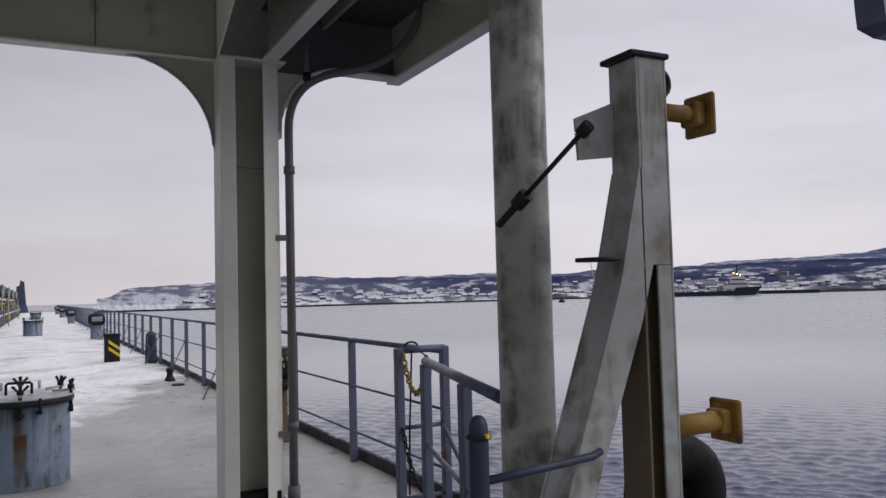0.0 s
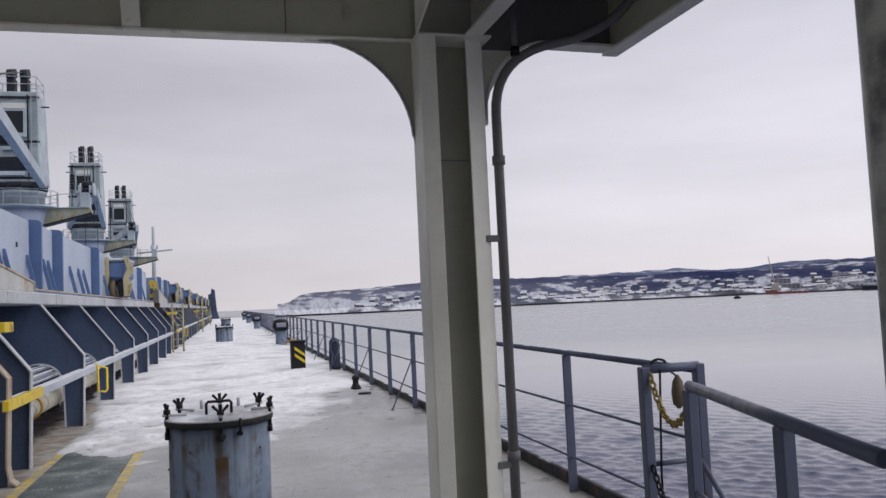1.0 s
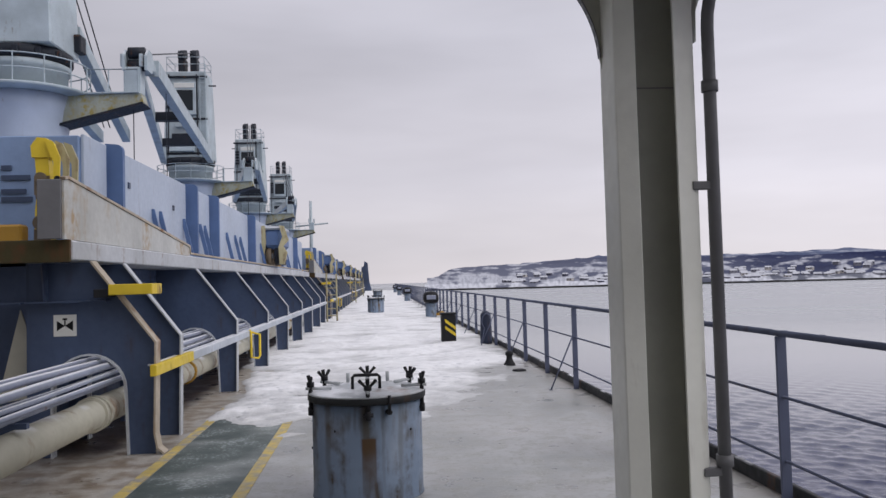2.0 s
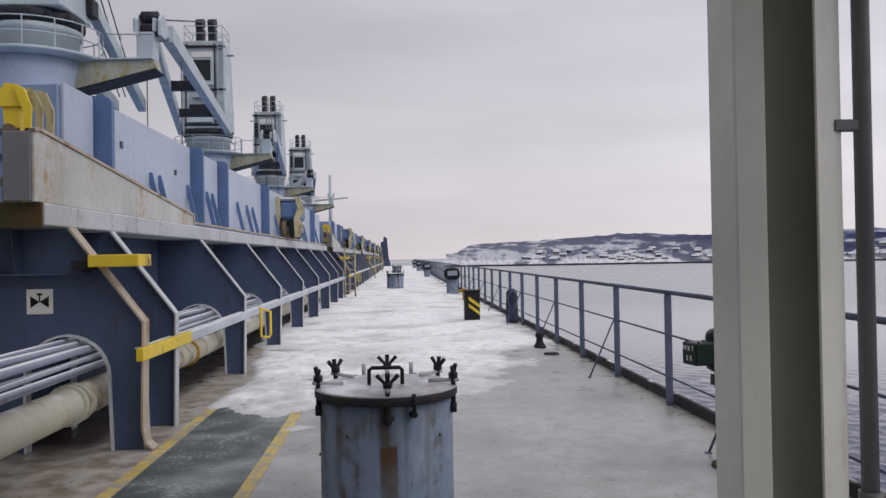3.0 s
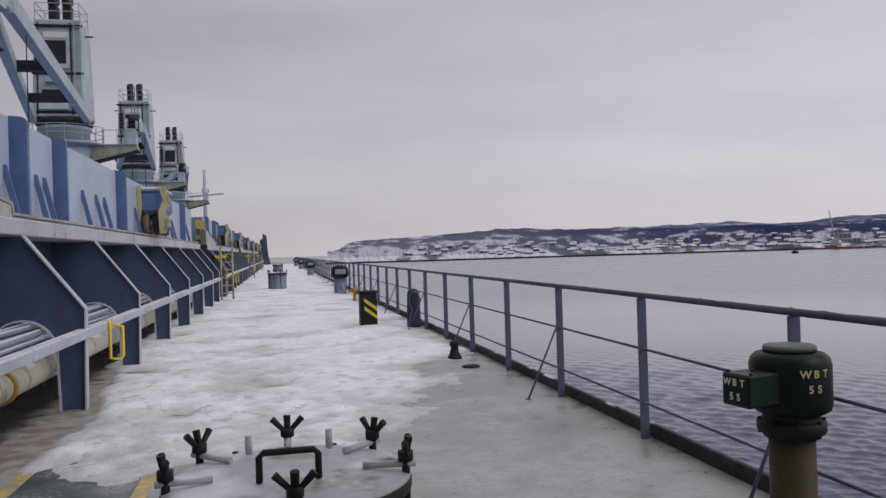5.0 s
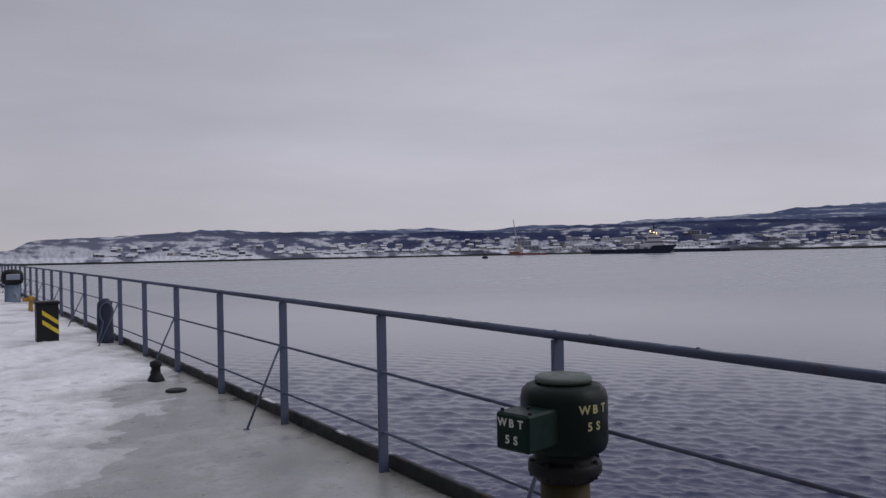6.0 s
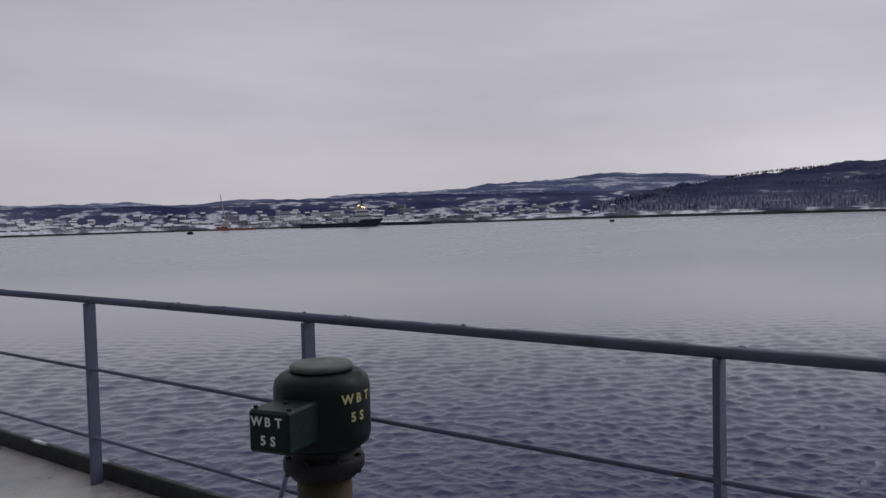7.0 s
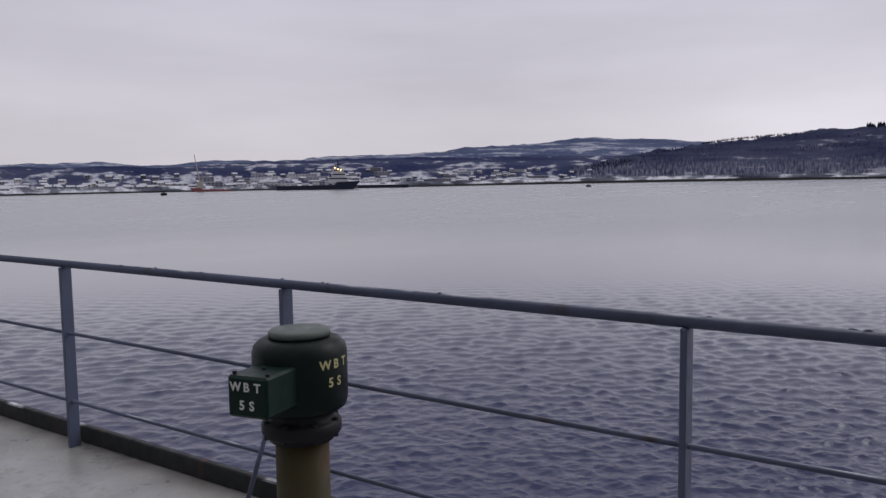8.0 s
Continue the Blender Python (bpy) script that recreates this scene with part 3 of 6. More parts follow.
# the shore's low snowy edge and dark tideline
shore = B()
quay = B()
prev = None
for i in range(161):
    a = 3.2 + 117 * i / 160
    d = along(SHORE, a)
    w = Vector((math.sin(radians(a)), math.cos(radians(a)), 0))
    up = Vector((0, 0, 1))
    h = 2.6 + 0.8 * noise.noise((a * 0.9, 0, 0)) + 3.2 * max(0.0, min(1.0, (a - 50) / 18))
    row = [shore.verts.new(w * (d - 14) + up * (SEA_Z + h * 0.8)), shore.verts.new(w * (d + 45) + up * (SEA_Z + h + 5.0))]
    rowq = [quay.verts.new(w * (d - 20) + up * (SEA_Z - 1)), quay.verts.new(w * (d - 13.8) + up * (SEA_Z + h * 0.8 + 0.05))]
    if prev:
        shore.faces.new((prev[0][0], row[0], row[1], prev[0][1]))
        quay.faces.new((prev[1][0], rowq[0], rowq[1], prev[1][1]))
    prev = (row, rowq)
solid("ground_shore", shore, M_SHORE, "low snowy shore strip below the town", "shore", "structure")
solid("ground_tideline", quay, M_RUBBER, "dark wet tideline along the far shore", "shore", "structure")

deck = B()
slab(deck, [(-29.6, -14), (2.72, -14), (2.72, 150), (-5, 185), (-22, 185), (-29.6, 150)], "z", -0.3, 0.0)
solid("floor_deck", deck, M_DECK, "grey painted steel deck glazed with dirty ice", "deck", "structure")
hull = B()
slab(hull, [(-29.6, -14), (2.78, -14), (2.78, 150), (-5, 186), (-22, 186), (-29.6, 150)], "z", SEA_Z - 2, -0.304)
solid("hull", hull, M_HULL, "dark painted ship's hull side below the deck", "hull", "structure")
edge = B()
box(edge, 2.69, 2.735, -10, 150, 0.0, 0.11, 0.008)
solid("trim_deck_edge", edge, M_GUTTER, "black upright flat bar along the deck edge", "edge bar", "structure")

lane = B()
box(lane, -2.03, -1.22, -5.9, 12.6, 0.0005, 0.004)
solid("floor_walkway", lane, M_LANE, "worn dark green painted walkway lane on the deck", "walkway", "structure")
for x in (-2.09, -1.165):
    bm = B()
    box(bm, x - 0.05, x + 0.05, -5.9, 12.8, 0.0005, 0.005)
    solid("floor_lane_line", bm, M_LINE, "worn yellow painted line beside the walkway", "floor line", "structure")


def snow_sheet(name, x0, x1, y0, y1, step, label):
    """Trodden snow with an uneven edge; where its height falls below the deck there is none."""
    nx, ny = int((x1 - x0) / step), int((y1 - y0) / step)
    bm = B()
    rows = []
    for j in range(ny + 1):
        row = []
        for i in range(nx + 1):
            x, y = x0 + (x1 - x0) * i / nx, y0 + (y1 - y0) * j / ny
            p = Vector((x, y, 0))
            h = 0.036 + 0.045 * noise.fractal(p * 0.8, 1.0, 2.0, 5) + 0.018 * noise.fractal(p * 3.0, 1.0, 2.0, 5)
            h += (0.10 + 0.05 * noise.noise(p * 7.0)) * math.exp(-((x + 0.25) / 0.5) ** 2 - ((y - 23.5) / 0.8) ** 2)
            edge_near = 9.6 + 1.1 * noise.noise(p * 0.7) + 1.0 * max(0.0, min(1.0, -x - 0.6)) + 3.2 * max(0.0, min(1.0, x * 0.8 + 0.3))
            # it breaks up into thin patches of ice towards the bare deck
            fade = 1.8 + 4.5 * max(0.0, min(1.0, (x + 0.75) / 0.5))
            h -= 0.085 * max(0.0, min(1.0, (edge_near + 1.5 - y) / fade))
            side = min(2.35, 1.0 + (y - 13) * 0.3) + 0.3 * noise.noise(p * 0.6)
            h -= 0.085 * max(0.0, min(1.0, (x - side + 0.5) / 2.0))
            port = -2.05 - 0.75 * max(0.0, min(1.0, (y - 14.5) / 5))
            h -= 0.12 * max(0.0, min(1.0, (port + 0.2 * noise.noise(p * 0.9) - x) / 0.35))
            row.append((x, y, max(h, -0.02)))
        rows.append(row)
    vs = {}
    for j in range(ny):
        for i in range(nx):
            q = [rows[j][i], rows[j][i + 1], rows[j + 1][i + 1], rows[j + 1][i]]
            if max(v[2] for v in q) > 0:
                ids = [(j, i), (j, i + 1), (j + 1, i + 1), (j + 1, i)]
                for k, v in zip(ids, q):
                    if k not in vs:
                        vs[k] = bm.verts.new(v)
                bm.faces.new([vs[k] for k in ids]).smooth = True
    return solid(name, bm, M_SNOW, label, "snow", "stuff")


snow_sheet("snow_cover", -3.15, 2.6, 6.0, 40.0, 0.07, "trodden white snow with footprints lying on the deck")
snow_sheet("snow_cover", -3.15, 2.6, 40.0, 140.0, 0.3, "trodden white snow with footprints lying on the deck")

# ---- deckhouse overhang ----
roof = B()
box(roof, -3.2, 2.72, 1.2, 6.345, 3.92, 4.1)
solid("ceiling", roof, M_CEIL, "grey-cream painted steel overhang of the deck above", "ceiling", "structure")
# an added, unseen deckhouse front, white to throw light on after faces
wall = B()
box(wall, -26, 2.6, -6.2, -6, 0, 12)
solid("wall_aft_bounce", wall, M_HOUSE, "unseen white deckhouse front added to bounce light", "wall", "structure")

frame_post = thing("overhang_frame", (1.438, 6.3, 0), "grey-cream welded steel column and beams carrying the overhang", "steel frame")
bm = B()
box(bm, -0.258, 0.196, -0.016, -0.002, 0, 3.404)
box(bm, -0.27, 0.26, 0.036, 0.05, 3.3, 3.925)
part("column_web", bm, M_COLUMN_SHADE, frame_post)
bm = B()
box(bm, -0.15, 0.19, -0.019, -0.0165, 2.60, 2.606)
part("web_weld", bm, M_DRAIN, frame_post, "dark weld seam")
bm = B()
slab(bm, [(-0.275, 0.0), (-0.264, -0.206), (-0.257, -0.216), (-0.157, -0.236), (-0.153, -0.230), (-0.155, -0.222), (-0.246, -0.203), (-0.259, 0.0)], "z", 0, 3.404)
part("column_flange", bm, M_COLUMN_LIT, frame_post, "pale bent flange plate")
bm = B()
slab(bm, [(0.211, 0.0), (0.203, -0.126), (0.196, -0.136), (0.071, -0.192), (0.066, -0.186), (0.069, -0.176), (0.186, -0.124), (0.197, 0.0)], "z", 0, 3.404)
part("column_flange", bm, M_COLUMN_LIT, frame_post)
bm = B()
box(bm, -0.30, 0.24, -0.26, 0.05, 0, 0.012)
box(bm, -0.235, 0.18, -0.16, -0.017, 0.012, 0.1, 0.006)
part("foot_plate", bm, M_RUBBER, frame_post, "black foot plate")
bm = B()
box(bm, -0.28, 0.24, -0.245, 0.18, 3.405, 3.425, 0.004)
part("head_plate", bm, M_COLUMN_LIT, frame_post)
# cross beam with its bottom flange swept into the column as a rounded knee
bm = B()
box(bm, -4.6, -0.272, -0.03, -0.012, 3.43, 3.93)
part("beam_web", bm, M_CEIL, frame_post, "grey-cream beam web toned down for shade")
bm = B()
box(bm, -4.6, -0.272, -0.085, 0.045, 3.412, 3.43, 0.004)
part("beam_flange", bm, M_COLUMN_LIT, frame_post, "pale beam flange")
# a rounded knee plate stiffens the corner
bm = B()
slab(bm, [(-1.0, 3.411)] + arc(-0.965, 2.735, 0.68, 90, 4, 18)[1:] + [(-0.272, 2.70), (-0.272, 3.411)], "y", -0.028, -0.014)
part("knee_plate", bm, M_COLUMN_SHADE, frame_post)
bm = B()
strip(bm, arc(-0.965, 2.735, 0.68, 94, 3, 18), 0.022, 0.006, "y", -0.02)
part("knee_edge", bm, M_DRAIN, frame_post)
bm = B()
slab(bm, [(-0.034, 3.432), (-0.08, 3.432), (-0.35, 3.9), (-0.034, 3.9)], "x", -2.075, -2.061)
part("stiffener", bm, M_CEIL, frame_post)
bm = B()
slab(bm, [(-0.082, 3.432), (-0.096, 3.432), (-0.366, 3.9), (-0.352, 3.9)], "x", -2.125, -2.015)
part("stiffener_flange", bm, M_COLUMN_LIT, frame_post, "pale slanting flange")
bm = B()
box(bm, -1.123, -1.118, -0.036, -0.029, 3.44, 3.9)
part("weld_seam", bm, M_RUBBER, frame_post, "dark weld seam")
# the girder's two sides run aft from the column head; a dark sheet between them paints in shade
bm = B()
slab(bm, [(-0.292, -0.25), (-0.278, -0.25), (-0.834, -5.1), (-0.848, -5.1)], "z", 3.405, 3.922)
part("girder_side", bm, M_COLUMN_LIT, frame_post)
bm = B()
box(bm, 0.1, 0.114, -5.1, -0.246, 3.426, 3.922)
part("girder_side", bm, M_COLUMN_SHADE, frame_post)
bm = B()
box(bm, 0.052, 0.165, -5.1, -0.246, 3.405, 3.425)
part("girder_flange", bm, M_COLUMN_LIT, frame_post, "pale flange")
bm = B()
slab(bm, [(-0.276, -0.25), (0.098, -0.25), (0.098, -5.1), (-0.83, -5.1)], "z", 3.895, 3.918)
part("girder_shade_sheet", bm, M_SOFFIT_SHADE, frame_post, "dark sheet standing in for shade")
# a second dark sheet puts shade under the outboard plating
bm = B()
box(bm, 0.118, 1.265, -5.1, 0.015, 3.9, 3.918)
part("outboard_shade_sheet", bm, M_SOFFIT_SHADE, frame_post, "dark sheet standing in for shade")
# the outboard arm that meets the edge beam
knee2 = [(0.25, 2.85)] + arc(0.75, 2.95, 0.5, 172, 90, 8) + [(1.32, 3.44)]
# the web takes a dark grey so that it looks shaded
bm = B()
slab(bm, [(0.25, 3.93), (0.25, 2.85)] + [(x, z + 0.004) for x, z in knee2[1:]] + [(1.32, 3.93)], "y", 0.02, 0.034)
part("arm_web", bm, M_DRAIN, frame_post, "web in a dark tone for shade")
bm = B()
slab(bm, [(0.214, 3.4), (0.214, 2.83), (0.30, 3.10), (0.42, 3.28), (0.58, 3.4)], "y", 0.002, 0.014)
part("arm_knee", bm, M_COLUMN_LIT, frame_post, "pale knee plate")
bm = B()
slab(bm, knee2 + [(x, z + 0.02) for x, z in knee2[::-1]], "y", -0.06, 0.1)
part("arm_flange", bm, M_COLUMN_LIT, frame_post, "pale rounded flange")
bm = B()
box(bm, 1.27, 1.29, -5.1, 0.1, 3.44, 3.92)
part("edge_web", bm, M_CEIL, frame_post)
bm = B()
box(bm, 1.24, 1.36, -5.1, 0.1, 3.42, 3.44)
part("edge_flange", bm, M_COLUMN_LIT, frame_post, "pale edge flange")
for y in (-1.35, -2.9, -4.4):
    bm = B()
    box(bm, 0.2, 1.27, y, y + 0.012, 3.68, 3.898)
    part("cross_stiffener", bm, M_CEIL, frame_post)
    bm = B()
    box(bm, 0.2, 1.27, y - 0.05, y + 0.06, 3.67, 3.682)
    part("stiffener_flange", bm, M_COLUMN_SHADE, frame_post)
bm = B()
for x in (0.62, 0.64):
    box(bm, x, x + 0.012, -1.35, 0.0, 3.8, 3.898)
part("longitudinal_stiffener", bm, M_CEIL, frame_post)

drain = thing("drain_pipe", (1.72, 6.16, 0), "grey painted steel drain pipe beside the column", "pipe")
bm = B()
bend = [(0, 0, 0.12), (0, 0, 2.9)]
for q0, q1, q2 in (((0, 0, 2.9), (0, 0, 3.32), (0.42, -0.12, 3.38)), ((0.42, -0.12, 3.38), (0.95, -0.28, 3.46), (1.0, -0.45, 3.93))):
    q0, q1, q2 = Vector(q0), Vector(q1), Vector(q2)
    bend += [q0.lerp(q1, k / 10).lerp(q1.lerp(q2, k / 10), k / 10) for k in range(1, 11)]
tube(bm, bend, 0.034, 10)
part("pipe", bm, M_DRAIN, drain)
for z in (0.55, 2.55):
    bm = B()
    rod(bm, (0, 0, z), (0, 0, z + 0.06), 0.045, 12)
    part("coupling", bm, M_DRAIN, drain)
for z in (0.5, 2.02):
    bm = B()
    box(bm, -0.12, 0.0, -0.02, 0.02, z, z + 0.045, 0.004)
    part("bracket", bm, M_DRAIN, drain)
bm = B()
rod(bm, (0, 0, 0), (0, 0, 0.12), 0.05, 12)
part("foot", bm, M_DRAIN, drain)
hang = thing("drain_stub", (1.86, 6.1, 3.3), "short dark hanging drain stub under the overhang", "pipe stub")
bm = B()
rod(bm, (0, 0, 0.05), (0, 0, 0.62), 0.022, 8)
part("stub", bm, M_DRAIN, hang)
bm = B()
rod(bm, (0, 0, 0), (0, 0, 0.06), 0.034, 8)
part("nozzle", bm, M_IRON, hang)

# ---- stanchion pole and gangway post ----
pole = thing("round_pillar", (1.72, 2.8, 0), "worn grey painted round steel pillar with scraped patches", "pillar")
bm = B()
rod(bm, (0, 0, 0.02), (0, 0, 3.92), 0.112, 28)
part("tube", bm, M_POLE, pole)
bm = B()
rod(bm, (0, 0, 0), (0, 0, 0.02), 0.2, 20)
part("base_plate", bm, M_POLE, pole)

post = thing("gangway_post", (1.90, 2.28, 0), "worn grey H-section steel post with a raking leg", "post")
bm = B()
box(bm, -0.058, 0.058, -0.008, 0.008, 0, 1.66)
part("web", bm, M_BROWN, post, "brown rust-stained web")
bm = B()
box(bm, -0.058, 0.058, -0.008, 0.008, 1.66, 2.40)
part("upper_web", bm, M_AFRAME, post)
bm = B()
box(bm, -0.004, 0.0575, -0.0745, -0.064, 0, 1.66, 0.002)
box(bm, -0.0575, 0.0575, -0.0745, -0.064, 1.661, 2.40, 0.002)
part("cover_plate", bm, M_AFRAME, post)
for x, z0, z1, mat in ((-0.070, 0, 1.66, M_BROWN), (-0.070, 1.662, 2.40, M_AFRAME), (0.058, 0, 2.40, M_AFRAME)):
    bm = B()
    box(bm, x, x + 0.012, -0.075, 0.075, z0, z1, 0.003)
    part("flange", bm, mat, post, "brown rust-stained flange" if mat is M_BROWN else "")
bm = B()
box(bm, -0.10, 0.078, -0.09, 0.09, 2.40, 2.42, 0.005)
part("cap_plate", bm, M_IRON, post, "dark cap plate")
for y0, y1, mat in ((-0.075, -0.062, M_AFRAME), (0.062, 0.075, M_AFRAME)):
    bm = B()
    slab(bm, [(-0.072, 2.0), (0.0, 2.02), (-0.018, 1.68), (-0.085, 1.46), (-0.335, 0.84), (-0.61, 0.0), (-0.75, 0.0), (-0.17, 1.6)], "y", y0, y1)
    part("leg_flange", bm, mat, post)
bm = B()
slab(bm, [(-0.0725, 2.0), (-0.17, 1.6), (-0.74, 0.0), (-0.71, 0.0), (-0.15, 1.58), (-0.05, 2.0)], "y", -0.0615, 0.0615)
part("leg_web", bm, M_AFRAME, post)
eye_hole = arc(-0.205, 2.14, 0.022, 182, 538, 16)
bm = B()
slab(bm, [(-0.2415, 2.142), (-0.245, 2.19), (-0.073, 2.26), (-0.073, 2.06), (-0.235, 2.04), (-0.2413, 2.138)] + eye_hole, "y", 0.05, 0.064)
part("lug", bm, M_AFRAME, post, "plate lug with a round eye")
bm = B()
rod(bm, (-0.235, -0.03, 1.675), (-0.235, -0.03, 1.688), 0.075, 18)
part("rope_disc", bm, M_IRON, post, "dark rusted rope disc")
for z, out, r in ((2.23, 0.22, 0.034), (1.075, 0.285, 0.04)):
    bm = B()
    rod(bm, (0.068, 0, z), (0.068 + out, 0, z), r, 12)
    fender = part("fender_arm", bm, M_FENDER, post, "rusty yellow fender arm")
    bm = B()
    box(bm, 0.07 + out, 0.095 + out, -0.075, 0.075, z - 0.08, z + 0.08, 0.008)
    box(bm, 0.02 + out, 0.07 + out, -0.045, 0.045, z - 0.045, z + 0.045, 0.008)
    part("fender_pad", bm, M_FENDER, fender)
bm = B()
tube(bm, [(0.095 + 0.035 * math.sin(a), -0.02, 2.33 + 0.045 * math.cos(a)) for a in [2 * math.pi * k / 14 for k in range(15)]], 0.012, 8)
part("shackle_ring", bm, M_IRON, post, "black shackle ring")
bm = B()
box(bm, -0.8, 0.12, -0.13, 0.13, 0, 0.015)
part("base_plate", bm, M_AFRAME, post)

davit = thing("davit_foot", (2.385, 1.66, 2.385), "dark blue tapered steel foot hanging under the overhang", "davit")
bm = B()
slab(bm, [(-0.05, 0.02), (0.03, 0.0), (0.12, 0.0), (0.12, 1.536), (-0.16, 1.536), (-0.055, 0.06)], "y", -0.05, 0.05)
part("foot", bm, M_RAIL, davit)

screw = thing("rigging_screw", (1.56, 2.72, 1.84), "black iron rigging screw hanging between post and pillar", "rigging screw")
p1 = Vector((0.108, -0.44, 0.31))
bm = B()
rod(bm, (0, 0, 0), p1, 0.0095, 8)
part("shaft", bm, M_IRON, screw)
bm = B()
rod(bm, (0, 0, 0), p1 * 0.22, 0.015, 8)
part("sleeve", bm, M_IRON, screw)
bm = B()
rod(bm, p1 * 0.22, p1 * 0.34, 0.03, 8)
part("nut", bm, M_IRON, screw)
bm = B()
rod(bm, p1 * 0.93, p1 * 1.02, 0.024, 8)
part("eye", bm, M_IRON, screw)

fend = thing("rubber_fender", (2.32, 2.62, 0.0), "black rubber tyre fender standing at the deck edge", "fender")
bm = B()
ring = [(0.155 + 0.10 * math.cos(a), 0.09 * math.sin(a)) for a in [2 * math.pi * k / 12 for k in range(12)]]
rows_ = []
for k in range(28):
    b = 2 * math.pi * k / 28
    rows_.append([bm.verts.new((r * math.cos(b), w, 0.72 + r * math.sin(b))) for r, w in ring])
for k in range(28):
    for j in range(12):
        bm.faces.new((rows_[k][j], rows_[k][(j + 1) % 12], rows_[(k + 1) % 28][(j + 1) % 12], rows_[(k + 1) % 28][j])).smooth = True
part("tyre", bm, M_RUBBER, fend)
bm = B()
box(bm, -0.10, 0.10, -0.08, 0.08, 0.0, 0.49, 0.01)
part("chock", bm, M_RUBBER, fend)

guard = thing("capped_guard_post", (1.072, 2.06, 0), "short dark blue capped guard post with a pivot bar", "guard post")
bm = B()
lathe(bm, [(0.029, 0), (0.029, 1.18), (0.027, 1.205), (0.02, 1.223), (0.008, 1.231)], 18)
part("tube", bm, M_NAVY, guard)
bm = B()
tube(bm, [(0.030 * math.cos(a), 0.030 * math.sin(a), 1.17) for a in [radians(k) for k in range(0, 361, 30)]], 0.008, 8)
part("collar", bm, M_IRON, guard)
bm = B()
rod(bm, (0.006, -0.022, 1.175), (0.011, -0.04, 1.175), 0.007, 10)
part("pin", bm, M_YELLOW, guard, "brass-yellow pin")
bm = B()
tube(bm, [(0.024, 0.01, 1.04), (0.28, 0.08, 1.035), (0.50, 0.13, 1.035), (0.54, 0.14, 1.045)], 0.013, 10)
part("pivot_bar", bm, M_NAVY, guard, "dark grey horizontal bar")


# ---- ship's railing ----
RX, PITCH, FIRST = 2.62, 1.917, 7.25
railing = thing("ship_railing", (RX, 5.33, 0), "slate-blue painted steel guard rail with flat posts and two rods", "railing")
n_posts = 74
end_y = FIRST + PITCH * (n_posts - 1) - 5.33
for z, r, nm in ((1.15, 0.0225, "top_rail"), (0.72, 0.0105, "lower_rod"), (0.29, 0.0105, "lower_rod")):
    bm = B()
    rod(bm, (0, 0.0, z), (0, end_y, z), r, 10)
    part(nm, bm, M_RAIL, railing)
bm = B()
box(bm, -0.036, 0.036, -0.012, 0.012, 0, 1.13, 0.003)
post_mesh = mesh_of("post", bm, M_RAIL)
for k in range(n_posts):
    p = part("post", post_mesh, M_RAIL, railing)
    p.location = (0, FIRST + PITCH * k - 5.33, 0)
bm = B()
rod(bm, (-0.36, 0, 0), (-0.01, 0, 0.78), 0.011, 8)
box(bm, -0.385, -0.34, -0.025, 0.025, 0, 0.008)
brace_mesh = mesh_of("brace", bm, M_RAIL)
# frozen lumps and paint blisters along the top of the rail
lump_rng = random.Random(3)
bm = B()
lathe(bm, [(0.001, -0.004), (0.014, -0.001), (0.012, 0.005), (0.001, 0.009)], 7, (0, 0, 0))
lump_mesh = mesh_of("ice_lump", bm, M_RAIL)
for k in range(22):
    p = part("ice_lump", lump_mesh, M_RAIL, railing)
    p.location = (lump_rng.uniform(-0.01, 0.01), lump_rng.uniform(0.2, 8.0), 1.171)
    p.scale = (lump_rng.uniform(0.4, 0.8), lump_rng.uniform(0.5, 1.2), lump_rng.uniform(0.4, 0.8))
for k in range(1, n_posts, 2):
    p = part("brace", brace_mesh, M_RAIL, railing)
    p.location = (0, FIRST + PITCH * k - 5.33 + 0.0, 0)

gate = thing("embarkation_gate", (2.26, 5.32, 0), "slate-blue gate frame with chains across the embarkation gap", "gate")
for x in (0.0, 0.365):
    bm = B()
    box(bm, x - 0.03, x + 0.03, -0.03, 0.03, 0, 1.19, 0.006)
    part("post", bm, M_RAIL, gate)
bm = B()
rod(bm, (0, 0, 1.175), (0.365, 0, 1.175), 0.028, 10)
part("top_bar", bm, M_RAIL, gate)
bm = B()
rod(bm, (0, 0, 0.62), (0.365, 0, 0.62), 0.016, 8)
part("cross_bar", bm, M_RAIL, gate)
bm = B()
rod(bm, (0, 0, 0.12), (0.365, 0, 0.12), 0.016, 8)
part("cross_bar", bm, M_RAIL, gate)
bm = B()
rod(bm, (0.33, -0.02, 0.62), (0.44, -0.5, 0.0), 0.016, 8)
part("stay", bm, M_RAIL, gate)


def chain(parent, pts, r, material, label):
    """Interlocking links along a hanging line."""
    bm = B()
    pts = [Vector(p) for p in pts]
    for i, (a, b) in enumerate(zip(pts, pts[1:])):
        c, d = (a + b) / 2, (b - a)
        ln = d.length * 0.62
        d.normalize()
        s = d.cross(Vector((0, 1, 0) if i % 2 else (1, 0.3, 0.2))).normalized()
        tube(bm, [c + d * ln * math.cos(t) + s * r * 2.2 * math.sin(t) for t in [2 * math.pi * k / 8 for k in range(9)]], r, 5)
    return part("chain", bm, material, parent, label)


def sag(a, b, drop, n):
    a, b = Vector(a), Vector(b)
    return [a.lerp(b, k / n) - Vector((0, 0, drop * 4 * (k / n) * (1 - k / n))) for k in range(n + 1)]


